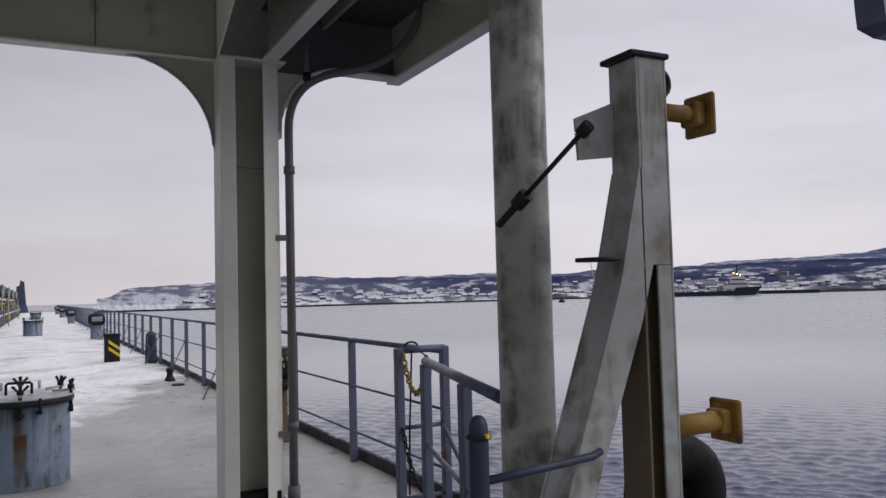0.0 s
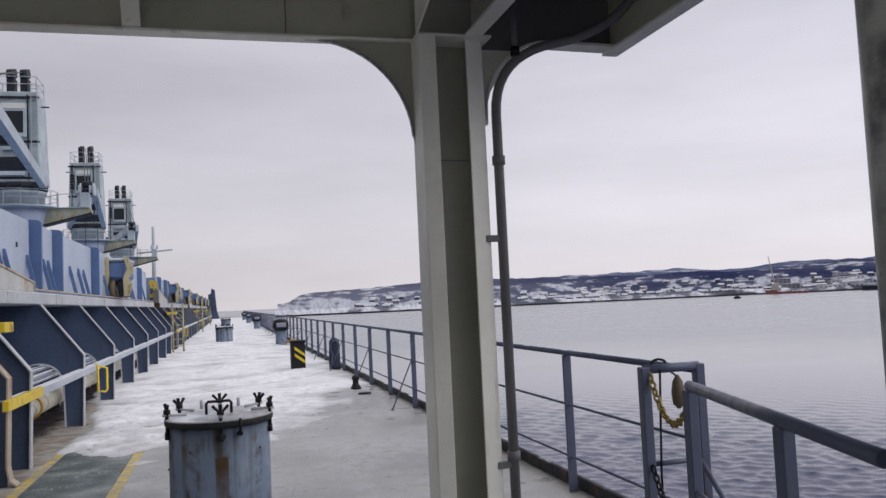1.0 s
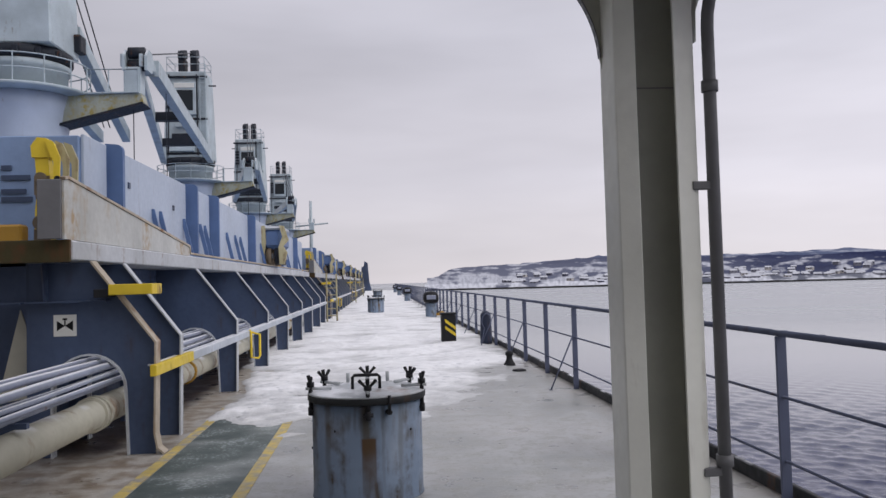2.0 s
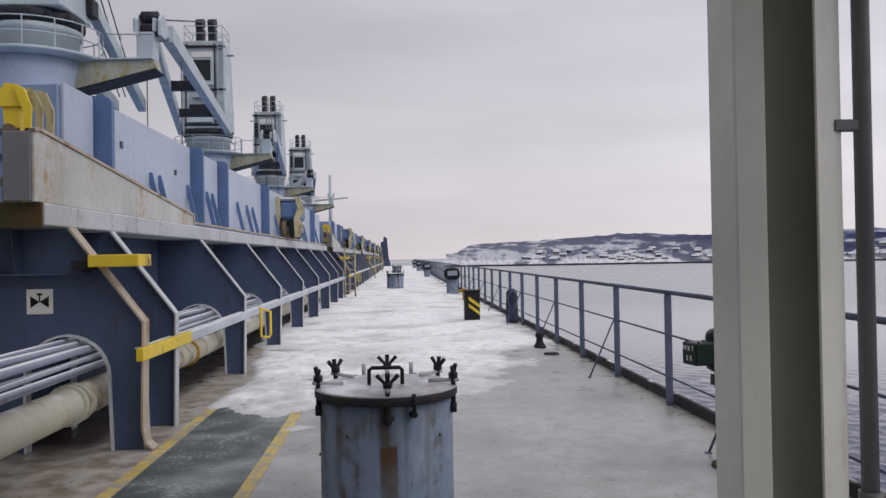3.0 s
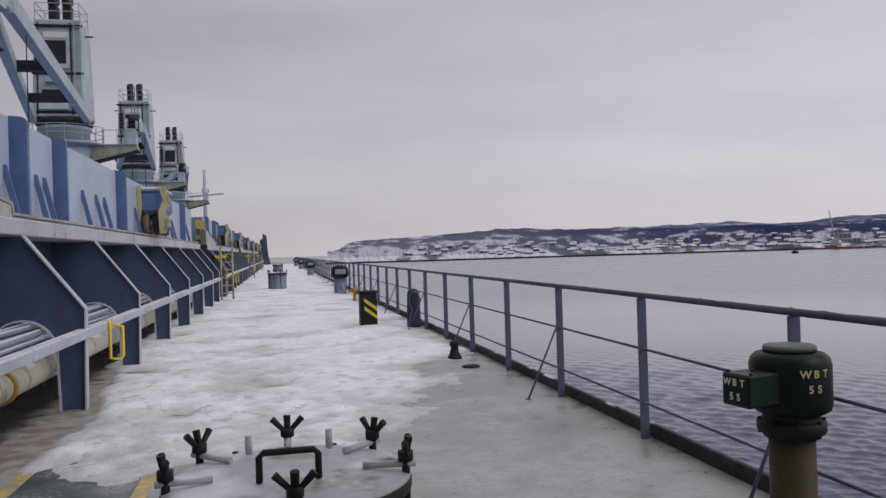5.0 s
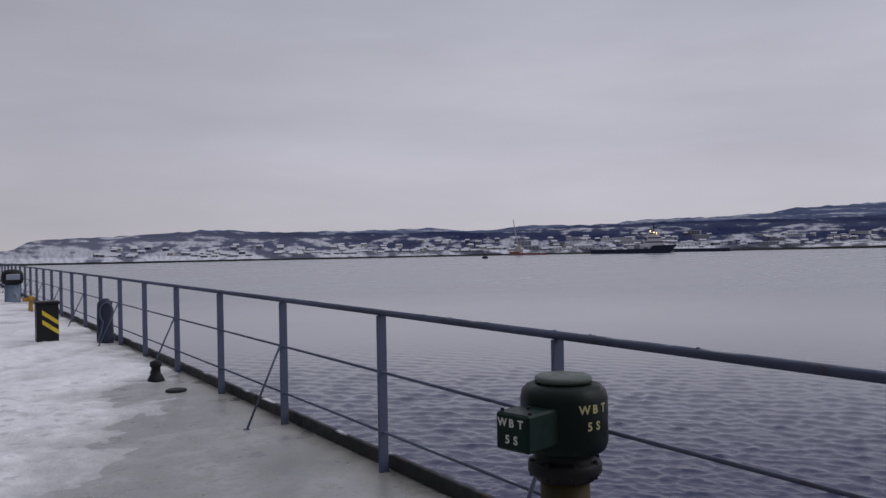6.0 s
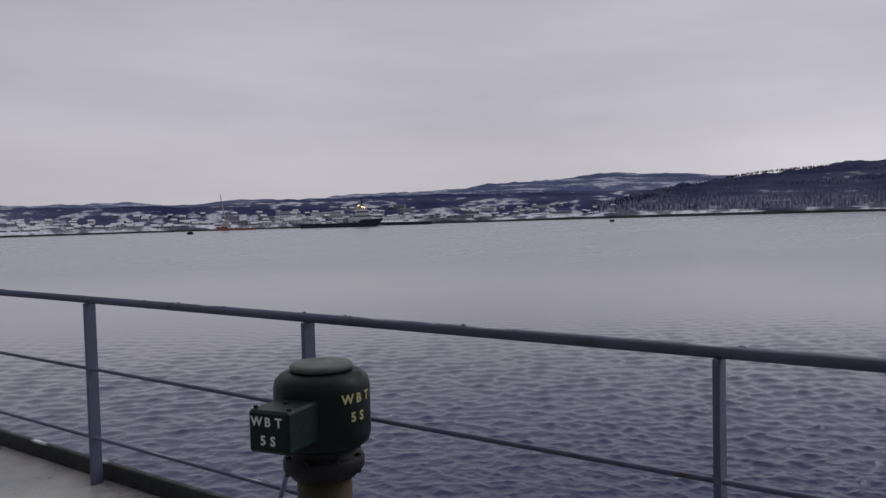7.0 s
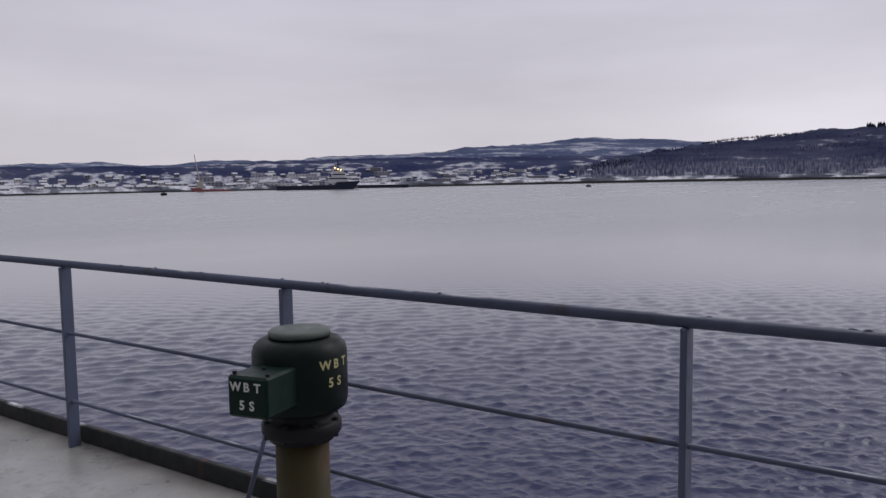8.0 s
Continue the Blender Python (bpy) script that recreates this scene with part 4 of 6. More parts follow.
chain(gate, sag((0.02, -0.03, 1.15), (-0.05, -0.55, 1.06), 0.2, 20), 0.008, M_ROPE, "yellowed safety chain")
chain(gate, sag((0.0, -0.04, 0.62), (-0.05, -0.55, 0.30), 0.14, 20), 0.007, M_IRON, "dark rusty chain")
bm = B()
lathe(bm, [(0.01, 0.0), (0.035, 0.03), (0.04, 0.1), (0.03, 0.16), (0.008, 0.2)], 10, (0.22, 0.0, 0.93))
part("float", bm, M_BROWN, gate, "brown rope-wrapped toggle")
bm = B()
tube(bm, sag((0.22, 0, 1.12), (0.12, 0.02, 1.2), 0.0, 4), 0.006, 6)
tube(bm, [(0.1 + 0.05 * math.cos(a), 0, 1.2 + 0.03 * math.sin(a)) for a in [radians(k) for k in range(0, 361, 30)]], 0.008, 6)
tube(bm, [(0.09, -0.03, 1.17), (0.06, -0.03, 0.6), (0.05, -0.03, 0.15)], 0.007, 6)
part("lashing", bm, M_IRON, gate, "dark rope lashing")
bm = B()
lathe(bm, [(0.10, 0), (0.12, 0.03), (0.09, 0.08), (0.03, 0.1)], 12, (0.0, -0.12, 0))
part("rope_coil", bm, M_ROPE, gate, "frayed yellowish rope coil")

rail2 = thing("inboard_railing", (2.189, 4.732, 0), "slate-blue guard rail running aft from the gate", "railing")
run = Vector((-0.518, -1.80, 0))
for t in (0.0, 0.626):
    bm = B()
    q = run * t
    box(bm, q.x - 0.03, q.x + 0.03, q.y - 0.03, q.y + 0.03, 0, 1.12, 0.006)
    part("post", bm, M_RAIL, rail2)
bm = B()
rod(bm, (0, 0, 1.14), run + Vector((0, 0, 1.14)), 0.028, 10)
part("top_rail", bm, M_RAIL, rail2)
for z in (0.60, 0.2):
    bm = B()
    rod(bm, (0, 0, z), run * 0.95 + Vector((0, 0, z)), 0.015, 8)
    part("lower_rod", bm, M_RAIL, rail2)


# ---- trunk hatches on the deck ----
def trunk_hatch(x, y, turn=0.0):
    th = thing("trunk_hatch", (x, y, 0), "blue-grey round steel trunk hatch with wing-nut clamps", "deck hatch", "trunk hatches along the deck", turn=turn)
    bm = B()
    lathe(bm, [(0.419, 0), (0.415, 0.01), (0.412, 0.03), (0.412, 0.74)], 40)
    part("coaming", bm, M_DRIP, th)
    bm = B()
    lathe(bm, [(0.417, 0.753), (0.441, 0.753), (0.443, 0.757), (0.438, 0.764), (0.41, 0.772), (0.2, 0.785), (0.05, 0.79)], 40)
    lid = part("lid", bm, M_LID, th, "frosted grey lid")
    bm = B()
    lathe(bm, [(0.418, 0.700), (0.436, 0.704), (0.444, 0.712), (0.444, 0.748), (0.441, 0.752), (0.418, 0.752)], 40)
    part("rim", bm, M_GUTTER, lid, "dark worn lid rim")
    bm = B()
    tube(bm, [(-0.10, -0.16, 0.79), (-0.10, -0.16, 0.875), (-0.085, -0.16, 0.89), (0.085, -0.16, 0.89), (0.10, -0.16, 0.875), (0.10, -0.16, 0.79)], 0.012, 8)
    part("handle", bm, M_IRON, lid, "black bar handle")
    for xx in (-0.15, 0.16):
        bm = B()
        rod(bm, (xx, 0.25, 0.79), (xx, 0.25, 0.865), 0.014, 8)
        part("peg", bm, M_LID, lid)
    for a in (-14, 38, 90, 142, 194, 272):
        clamp = part("clamp", lathe(B(), [(0.014, 0.60), (0.021, 0.604), (0.021, 0.66), (0.014, 0.665)], 10, (0.425 * math.cos(radians(a)), 0.425 * math.sin(radians(a)), 0)), M_IRON, th, "black swing-bolt clamp")
        bm = B()
        c, s = math.cos(radians(a)), math.sin(radians(a))
        base = Vector((0.425 * c, 0.425 * s, 0.72))
        rod(bm, base - Vector((0, 0, 0.09)), base + Vector((0, 0, 0.12)), 0.015, 8)
        rod(bm, base + Vector((0, 0, 0.09)), base + Vector((0, 0, 0.125)), 0.028, 8)
        tan = Vector((-s, c, 0))
        for sg in (-1, 1):
            rod(bm, base + Vector((0, 0, 0.10)), base + tan * 0.062 * sg + Vector((c * 0.005, s * 0.005, 0.165)), 0.009, 6, 0.014)
        rod(bm, base + Vector((0, 0, 0.10)), base + Vector((0.015 * c, 0.015 * s, 0.175)), 0.012, 6, 0.015)
        part("wing_nut", bm, M_IRON, clamp)
        bm = B()
        d = Vector((c, s, 0))
        tube(bm, [d * 0.27 + Vector((0, 0, 0.793)), d * 0.46 + Vector((0, 0, 0.80))], 0.013, 6)
        part("strap", bm, M_LID, clamp)
        bm = B()
        q = base - Vector((0, 0, 0.085))
        rod(bm, q - tan * 0.036, q + tan * 0.036, 0.015, 10)
        part("pivot", bm, M_IRON, clamp)
    for a in (292, 65, 118):
        c, s = math.cos(radians(a)), math.sin(radians(a))
        bm = B()
        rod(bm, (0.405 * c, 0.405 * s, 0.65), (0.45 * c, 0.45 * s, 0.65), 0.02, 8)
        rod(bm, (0.445 * c, 0.445 * s, 0.65), (0.445 * c, 0.445 * s, 0.77), 0.012, 8)
        part("lug", bm, M_IRON, th, "black hinge lug")
    for a, z0 in ((237, 0.52), (320, 0.50), (185, 0.35)):
        c, s = math.cos(radians(a)), math.sin(radians(a))
        bm = B()
        rod(bm, (0.40 * c, 0.40 * s, z0), (0.42 * c, 0.41 * s, z0), 0.009, 8)
        part("weld_stud", bm, M_IRON, th)
    return th


hatch1 = trunk_hatch(-0.20, 8.12)
copy_thing(hatch1, pose(-0.31, 42.2, 0, 0, 0, 20))
copy_thing(hatch1, pose(-0.30, 74.0, 0, 0, 0, 50))

# ---- remote valve head on its standpipe ----
valve = thing("valve_actuator", (2.30, 8.76, 0), "dark green ballast valve actuator on a rusty standpipe", "valve")
bm = B()
lathe(bm, [(0.17, 0), (0.17, 0.02), (0.125, 0.03), (0.112, 0.05), (0.112, 0.60)], 24)
part("standpipe", bm, M_STAND, valve, "rusty olive standpipe")
bm = B()
lathe(bm, [(0.114, 0.560), (0.135, 0.568), (0.14, 0.585), (0.158, 0.592), (0.166, 0.604), (0.166, 0.642), (0.158, 0.652), (0.138, 0.658), (0.138, 0.690), (0.15, 0.70)], 24)
flange = part("flange", bm, M_IRON, valve, "black bolted flange")
for k in range(8):
    bm = B()
    a = radians(45 * k + 20)
    rod(bm, (0.152 * math.cos(a), 0.152 * math.sin(a), 0.584), (0.152 * math.cos(a), 0.152 * math.sin(a), 0.664), 0.011, 6)
    part("bolt", bm, M_IRON, flange)
bm = B()
lathe(bm, [(0.10, 0.692), (0.165, 0.695), (0.188, 0.712), (0.196, 0.74), (0.196, 0.935), (0.188, 0.968), (0.165, 0.990), (0.13, 0.998)], 32)
part("housing", bm, M_GREEN, valve)
bm = B()
lathe(bm, [(0.128, 1.003), (0.128, 1.022), (0.118, 1.03), (0.05, 1.03)], 28)
part("cap", bm, M_GREEN_TOP, valve, "worn frosted cap")
TURN = Matrix.Rotation(radians(12), 3, "Z")
bm = B()
box(bm, -0.37, 0.0, -0.095, 0.085, 0.755, 0.915, 0.01)
bmesh.ops.rotate(bm, verts=bm.verts, cent=(0, 0, 0), matrix=TURN)
gear = part("gearbox", bm, M_GREEN_BOX, valve, "green painted gearbox")
bm = B()
for xx, yy in ((-0.34, -0.08), (-0.34, 0.07), (-0.25, 0.0)):
    rod(bm, TURN @ Vector((xx, yy, 0.914)), TURN @ Vector((xx, yy, 0.925)), 0.009, 6)
tagged(part("screw_heads", bm, M_IRON, gear), kind="stuff")


def lettering(text, size, pitch, material, parent, place):
    """Stencilled letters, each laid a hair's breadth off a surface by place(u, v, out)."""
    for i, ch in enumerate(text):
        cu = bpy.data.curves.new("stencil_letter", "FONT")
        cu.body, cu.size, cu.align_x, cu.align_y, cu.extrude, cu.resolution_u = ch, size, "CENTER", "CENTER", 0.0008, 3
        cu.offset = 0.0012
        tmp = new("stencil_letter", cu)
        bpy.context.view_layer.update()
        me = bpy.data.meshes.new_from_object(tmp.evaluated_get(bpy.context.evaluated_depsgraph_get()))
        bpy.data.objects.remove(tmp)
        for v in me.vertices:
            v.co = place(v.co.x + (i - (len(text) - 1) / 2) * pitch, v.co.y, v.co.z)
        me.materials.clear()
        me.materials.append(material)
        part("stencil_letter", me, material, parent, "white stencilled letter")


def on_box(v0):
    return lambda u, v, w: TURN @ Vector((-0.3715 - w, -0.005 - u, v0 + v))


def on_drum(v0, mid):
    return lambda u, v, w: Vector(((0.1965 + w) * math.cos(mid + u / 0.196), (0.1965 + w) * math.sin(mid + u / 0.196), v0 + v))


lettering("WBT", 0.048, 0.049, M_WHITE, gear, on_box(0.873))
lettering("5S", 0.05, 0.044, M_WHITE, gear, on_box(0.803))
lettering("WBT", 0.052, 0.055, M_STENCIL_Y, valve, on_drum(0.905, radians(-88)))
lettering("5S", 0.052, 0.046, M_STENCIL_Y, valve, on_drum(0.832, radians(-90)))

# ---- fittings along the side deck ----
boll = thing("striped_vent_box", (1.61, 22.0, 0), "black steel box post with yellow hazard stripes", "vent post")
bm = B()
box(bm, -0.18, 0.18, -0.16, 0.16, 0, 0.70, 0.012)
part("body", bm, M_IRON, boll)
bm = B()
box(bm, -0.20, 0.20, -0.18, 0.18, 0.70, 0.75, 0.012)
part("top_plate", bm, M_IRON, boll)
for k in range(2):
    bm = B()
    z = 0.20 + 0.17 * k
    slab(bm, [(-0.09, z + 0.15), (0.175, z - 0.05), (0.175, z + 0.03), (-0.09, z + 0.23)], "y", -0.1665, -0.162)
    part("hazard_stripe", bm, M_YELLOW, boll, "yellow stripe")

reel = thing("covered_fairlead", (2.46, 21.2, 0), "black canvas-covered fitting with a hose looped over it", "covered fitting")
bm = B()
lathe(bm, [(0.14, 0), (0.145, 0.1), (0.135, 0.5), (0.125, 0.72), (0.06, 0.79)], 14)
part("cover", bm, M_NAVY, reel)
bm = B()
tube(bm, [(0.11 * math.cos(a), -0.15, 0.55 + 0.18 * math.sin(a)) for a in [radians(k) for k in range(-60, 241, 20)]] + [(-0.1, -0.17, 0.2), (-0.16, -0.2, 0.03)], 0.013, 8)
part("hose", bm, M_RAIL, reel, "slate-blue looped hose")


def mushroom(x, y, s=1.0):
    th = thing("mushroom_vent", (x, y, 0), "grey steel mushroom ventilator with a dark hood", "ventilator", "mushroom vents along the rail")
    bm = B()
    lathe(bm, [(0.25 * s, 0), (0.24 * s, 0.03), (0.23 * s, 0.62 * s)], 20)
    part("coaming", bm, M_TRUNK, th)
    bm = B()
    lathe(bm, [(0.24 * s, 0.6 * s), (0.32 * s, 0.66 * s), (0.34 * s, 0.76 * s), (0.33 * s, 0.95 * s), (0.26 * s, 1.06 * s), (0.1 * s, 1.1 * s)], 20)
    hood = part("hood", bm, M_IRON, th, "dark hood")
    bm = B()
    box(bm, -0.2 * s, 0.2 * s, -0.345 * s, -0.3 * s, 0.76 * s, 0.94 * s, 0.01)
    part("face_plate", bm, M_CONDUIT, hood, "pale face plate")
    return th


vent = mushroom(2.08, 36.0)
for y in (63.0, 88.0, 112.0):
    copy_thing(vent, pose(2.0, y, 0))
for y, x in ((16.3, 2.22),):
    bell = thing("sounding_cap", (x, y, 0), "small black iron sounding-pipe cap on the deck", "pipe cap")
    bm = B()
    lathe(bm, [(0.11, 0), (0.10, 0.03), (0.06, 0.1), (0.055, 0.17), (0.075, 0.19), (0.07, 0.24), (0.03, 0.26)], 14)
    part("cap", bm, M_IRON, bell)
flush = thing("flush_deck_plug", (2.24, 15.4, 0), "flat black round deck plug", "deck plug")
bm = B()
lathe(bm, [(0.12, 0), (0.12, 0.02), (0.09, 0.03), (0.03, 0.03)], 16)
part("plug", bm, M_IRON, flush)
hyd = thing("fire_hydrant", (2.12, 30.5, 0), "rusty ochre fire hydrant valve beside the rail", "hydrant")
bm = B()
lathe(bm, [(0.09, 0), (0.06, 0.03), (0.05, 0.3), (0.11, 0.33), (0.11, 0.4), (0.04, 0.46)], 12)
part("body", bm, M_OCHRE, hyd)
bm = B()
rod(bm, (0, 0, 0.35), (-0.2, 0, 0.35), 0.05, 10)
part("outlet", bm, M_OCHRE, hyd)


# ---- hatch coamings ----
STAYS = (0.45, 1.38, 4.74, 8.03, 11.33, 14.63, 17.93, 21.23, 23.9)
X_WALL = -3.4


def stay_outline():
    return ([(X_WALL, 1.84), (-2.82, 1.84), (-2.23, 1.06), (-2.25, 0.0), (-2.5, 0.0), (-2.52, 0.60)]
            + arc(-2.85, 0.62, 0.33, 0, 180, 14) + [(-3.18, 0.0), (X_WALL, 0.0)])


def coaming(y0):
    """A hatch coaming with its stays, pipes and side bar; local y runs forward from its after end."""
    th = thing("hatch_coaming", (0, y0, 0), "dark blue steel hatch coaming with pale-edged stays and pipes", "hatch coaming", "hatch coamings")
    bm = B()
    box(bm, X_WALL - 0.03, X_WALL, 0.45, 24.0, 0, 1.84)
    part("side_plate", bm, M_DEEP, th)
    bm = B()
    slab(bm, [(-3.78, 0.5), (-3.46, 0.55), (-3.46, 1.1), (-3.56, 1.4)], "y", 0.62, 0.64)
    part("bracket_plate", bm, M_PIPE, th, "buff bracket plate")
    for y in (1.3, 23.97):
        bm = B()
        box(bm, -23.4, X_WALL - 0.03, y, y + 0.03, 0, 1.84)
        part("end_plate", bm, M_DEEP, th)
    bm = B()
    box(bm, -23.4, -3.42, 0.30, 0.45, 1.46, 1.475)
    box(bm, -3.4, -2.66, 0.33, 0.44, 1.46, 1.475)
    slab(bm, [(0.44, 1.476), (0.36, 1.476), (0.30, 1.83), (0.44, 1.83)], "x", -3.24, -3.225)
    part("stiffener", bm, M_DEEP, th)
    bm = B()
    box(bm, -3.55, -2.85, 0.04, 24.2, 1.85, 2.03, 0.012)
    part("top_lip", bm, M_EDGE, th, "pale grey rust-streaked lip")
    bm = B()
    box(bm, -23.4, -2.855, 0.0, 0.036, 1.83, 2.035, 0.006)
    box(bm, -23.4, -3.56, 0.036, 0.5, 1.85, 2.03, 0.006)
    part("end_lip", bm, M_STAND, th, "dark rusty end lip")
    plate = mesh_of("stay", slab(B(), stay_outline(), "y", -0.009, 0.009), M_DEEP)
    rim = [(-2.82, 1.84), (-2.23, 1.06), (-2.25, 0.0)]
    worn_rim = [(-2.82, 1.84), (-2.23, 1.06), (-2.25, 0.2), (-2.225, 0.06), (-2.16, 0.0)]
    hole = [(-2.5, 0.0), (-2.52, 0.60)] + arc(-2.85, 0.62, 0.33, 0, 180, 14) + [(-3.18, 0.0)]
    lip = [(-2.482, 0.0), (-2.502, 0.60)] + arc(-2.85, 0.62, 0.348, 0, 180, 14) + [(-3.198, 0.0)]
    flange = mesh_of("face_flange", strip(B(), rim, 0.055, 0.016), M_EDGE)
    wide = mesh_of("face_flange", strip(B(), worn_rim, 0.075, 0.018), M_TAN)
    collar = mesh_of("hole_rim", slab(B(), hole + lip[::-1], "y", -0.05, 0.05), M_EDGE)
    for k, y in enumerate(STAYS):
        st = part("stay", plate, None, th)
        st.location = (0, y, 0)
        part("face_flange", wide if k == 0 else flange, None, st, "rust-stained edge flange" if k == 0 else "pale edge flange")
        part("hole_rim", collar, None, st)
    bm = B()
    box(bm, -2.235, -2.185, 0.4, 24.2, 0.755, 0.85, 0.006)
    box(bm, -2.3, -2.236, 0.4, 24.2, 0.835, 0.85)
    bar = part("side_bar", bm, M_BAR, th, "frosted flat bar with a yellow painted end")
    bm = B()
    box(bm, -2.24, -2.18, 0.25, 1.75, 0.75, 0.856, 0.006)
    part("yellow_end", bm, M_YELLOW, bar)
    bm = B()
    box(bm, -2.6, -2.2, 0.22, 0.55, 1.52, 1.62, 0.006)
    part("step_plate", bm, M_YELLOW, th, "yellow step plate")
    bm = B()
    box(bm, -2.74, -2.603, 0.24, 0.5, 1.5, 1.58, 0.006)
    part("step_bracket", bm, M_IRON, th)
    # the buff main pipe and its flanges
    bm = B()
    rod(bm, (-2.74, -2.5, 0.43), (-2.74, 24.5, 0.43), 0.14, 20)
    pipe = part("main_pipe", bm, M_PIPE, th, "buff painted pipe")
    for y in (0.12, 0.22, 3.6, 8.9, 15.5, 21.0):
        bm = B()
        rod(bm, (-2.74, y, 0.43), (-2.74, y + 0.06, 0.43), 0.165, 20)
        part("pipe_flange", bm, M_OCHRE if y > 3 else M_PIPE, pipe)
    pipe_rng = random.Random(5)
    for k, (x, z, r) in enumerate(((-2.66, 0.70, 0.022), (-2.66, 0.77, 0.02), (-2.68, 0.84, 0.034), (-2.78, 0.89, 0.03), (-2.88, 0.90, 0.022), (-2.74, 0.66, 0.024), (-2.82, 0.74, 0.016), (-2.86, 0.80, 0.018), (-2.93, 0.87, 0.016), (-3.02, 0.83, 0.022), (-2.95, 0.70, 0.02), (-3.09, 0.73, 0.022))):
        bm = B()
        tube(bm, [(x + pipe_rng.uniform(-0.014, 0.014), -2.5 + 1.35 * j, z + pipe_rng.uniform(-0.016, 0.012)) for j in range(21)], r, 8)
        part("conduit", bm, M_CONDUIT, th)
    for y in (-1.5, 2.4, 6.5, 9.8, 13.0, 16.2, 19.5):
        bm = B()
        box(bm, -3.38, -2.6, y, y + 0.05, 0.6, 0.64)
        box(bm, -3.2, -3.15, y, y + 0.05, 0.0, 0.6)
        part("pipe_saddle", bm, M_DEEP, th)
    # a yellow lifting eye hung on the third stay
    bm = B()
    tube(bm, [(-2.19, 5.6, 0.86), (-2.165, 5.6, 0.82), (-2.165, 5.6, 0.42), (-2.06, 5.66, 0.40), (-2.04, 5.68, 0.44), (-2.04, 5.68, 0.78), (-2.16, 5.61, 0.82)], 0.02, 6)
    part("hook", bm, M_YELLOW, th, "yellow hanging hook")
    return th


def hatch_cover(y0):
    th = thing("hatch_cover", (0, y0, 0), "pale blue steel hatch cover with stiffening fins", "hatch cover", "hatch covers")
    bm = B()
    box(bm, -23.6, -3.1, 0.9, 23.8, 2.04, 3.15, 0.01)
    part("cover_body", bm, M_BLUE, th)
    segs = ((0.95, 1.62), (1.86, 5.2), (5.5, 6.9), (7.15, 11.0), (11.3, 16.2), (16.5, 23.6))
    for a, b in segs:
        bm = B()
        box(bm, -3.1, -3.065, a, b, 2.10, 3.17, 0.006)
        part("side_panel", bm, M_PANEL_BLUE, th)
    bm = B()
    slab(bm, [(-3.1, 2.095), (-2.91, 2.095), (-2.91, 3.12)] + arc(-2.98, 3.12, 0.07, 0, 90, 4) + [(-3.1, 3.2)], "y", -0.04, 0.04)
    bm2 = bm
    fin = mesh_of("fin", bm2, M_FIN)
    for y in (1.72, 5.35, 7.0, 11.15, 16.35, 20.5):
        f = part("fin", fin, M_FIN, th)
        f.location = (0, y, 0)
    tri = mesh_of("gusset", slab(B(), [(-3.064, 2.50), (-3.064, 2.62), (-3.03, 2.62), (-2.91, 2.095), (-2.975, 2.095)], "y", -0.014, 0.014), M_FIN)
    for y in (3.35, 3.7, 5.0, 6.1, 6.45, 8.4, 9.3, 9.9, 12.8, 13.4, 15.0, 17.8, 18.4, 21.8):
        g = part("gusset", tri, M_FIN, th)
        g.location = (0, y, 0)
    for y, z in ((2.35, 2.78), (4.4, 2.7)):
        bm = B()
        box(bm, -3.066, -3.05, y, y + 0.07, z, z + 0.07)
        part("side_lug", bm, M_DEEP, th)
    # the sloping wheel track beside the cover
    bm = B()
    slab(bm, [(-0.08, 2.035), (-0.08, 2.56), (0.0, 2.58), (4.55, 2.16), (4.6, 2.035)], "x", -2.89, -2.87)
    part("track_plate", bm, M_LIP, th, "pale grey sloping track plate")
    bm = B()
    slab(bm, [(-0.08, 2.565), (0.0, 2.585), (4.55, 2.165), (4.6, 2.06), (23.9, 2.06), (23.9, 2.085), (4.62, 2.085), (4.58, 2.19), (0.0, 2.61), (-0.1, 2.59)], "x", -2.905, -2.855)
    part("track_rail", bm, M_TAN, th, "rust-stained track rail")
    bm = B()
    box(bm, -3.1, -2.892, -0.1, -0.06, 2.035, 2.57, 0.006)
    part("track_end", bm, M_DRAIN, th)
    return th


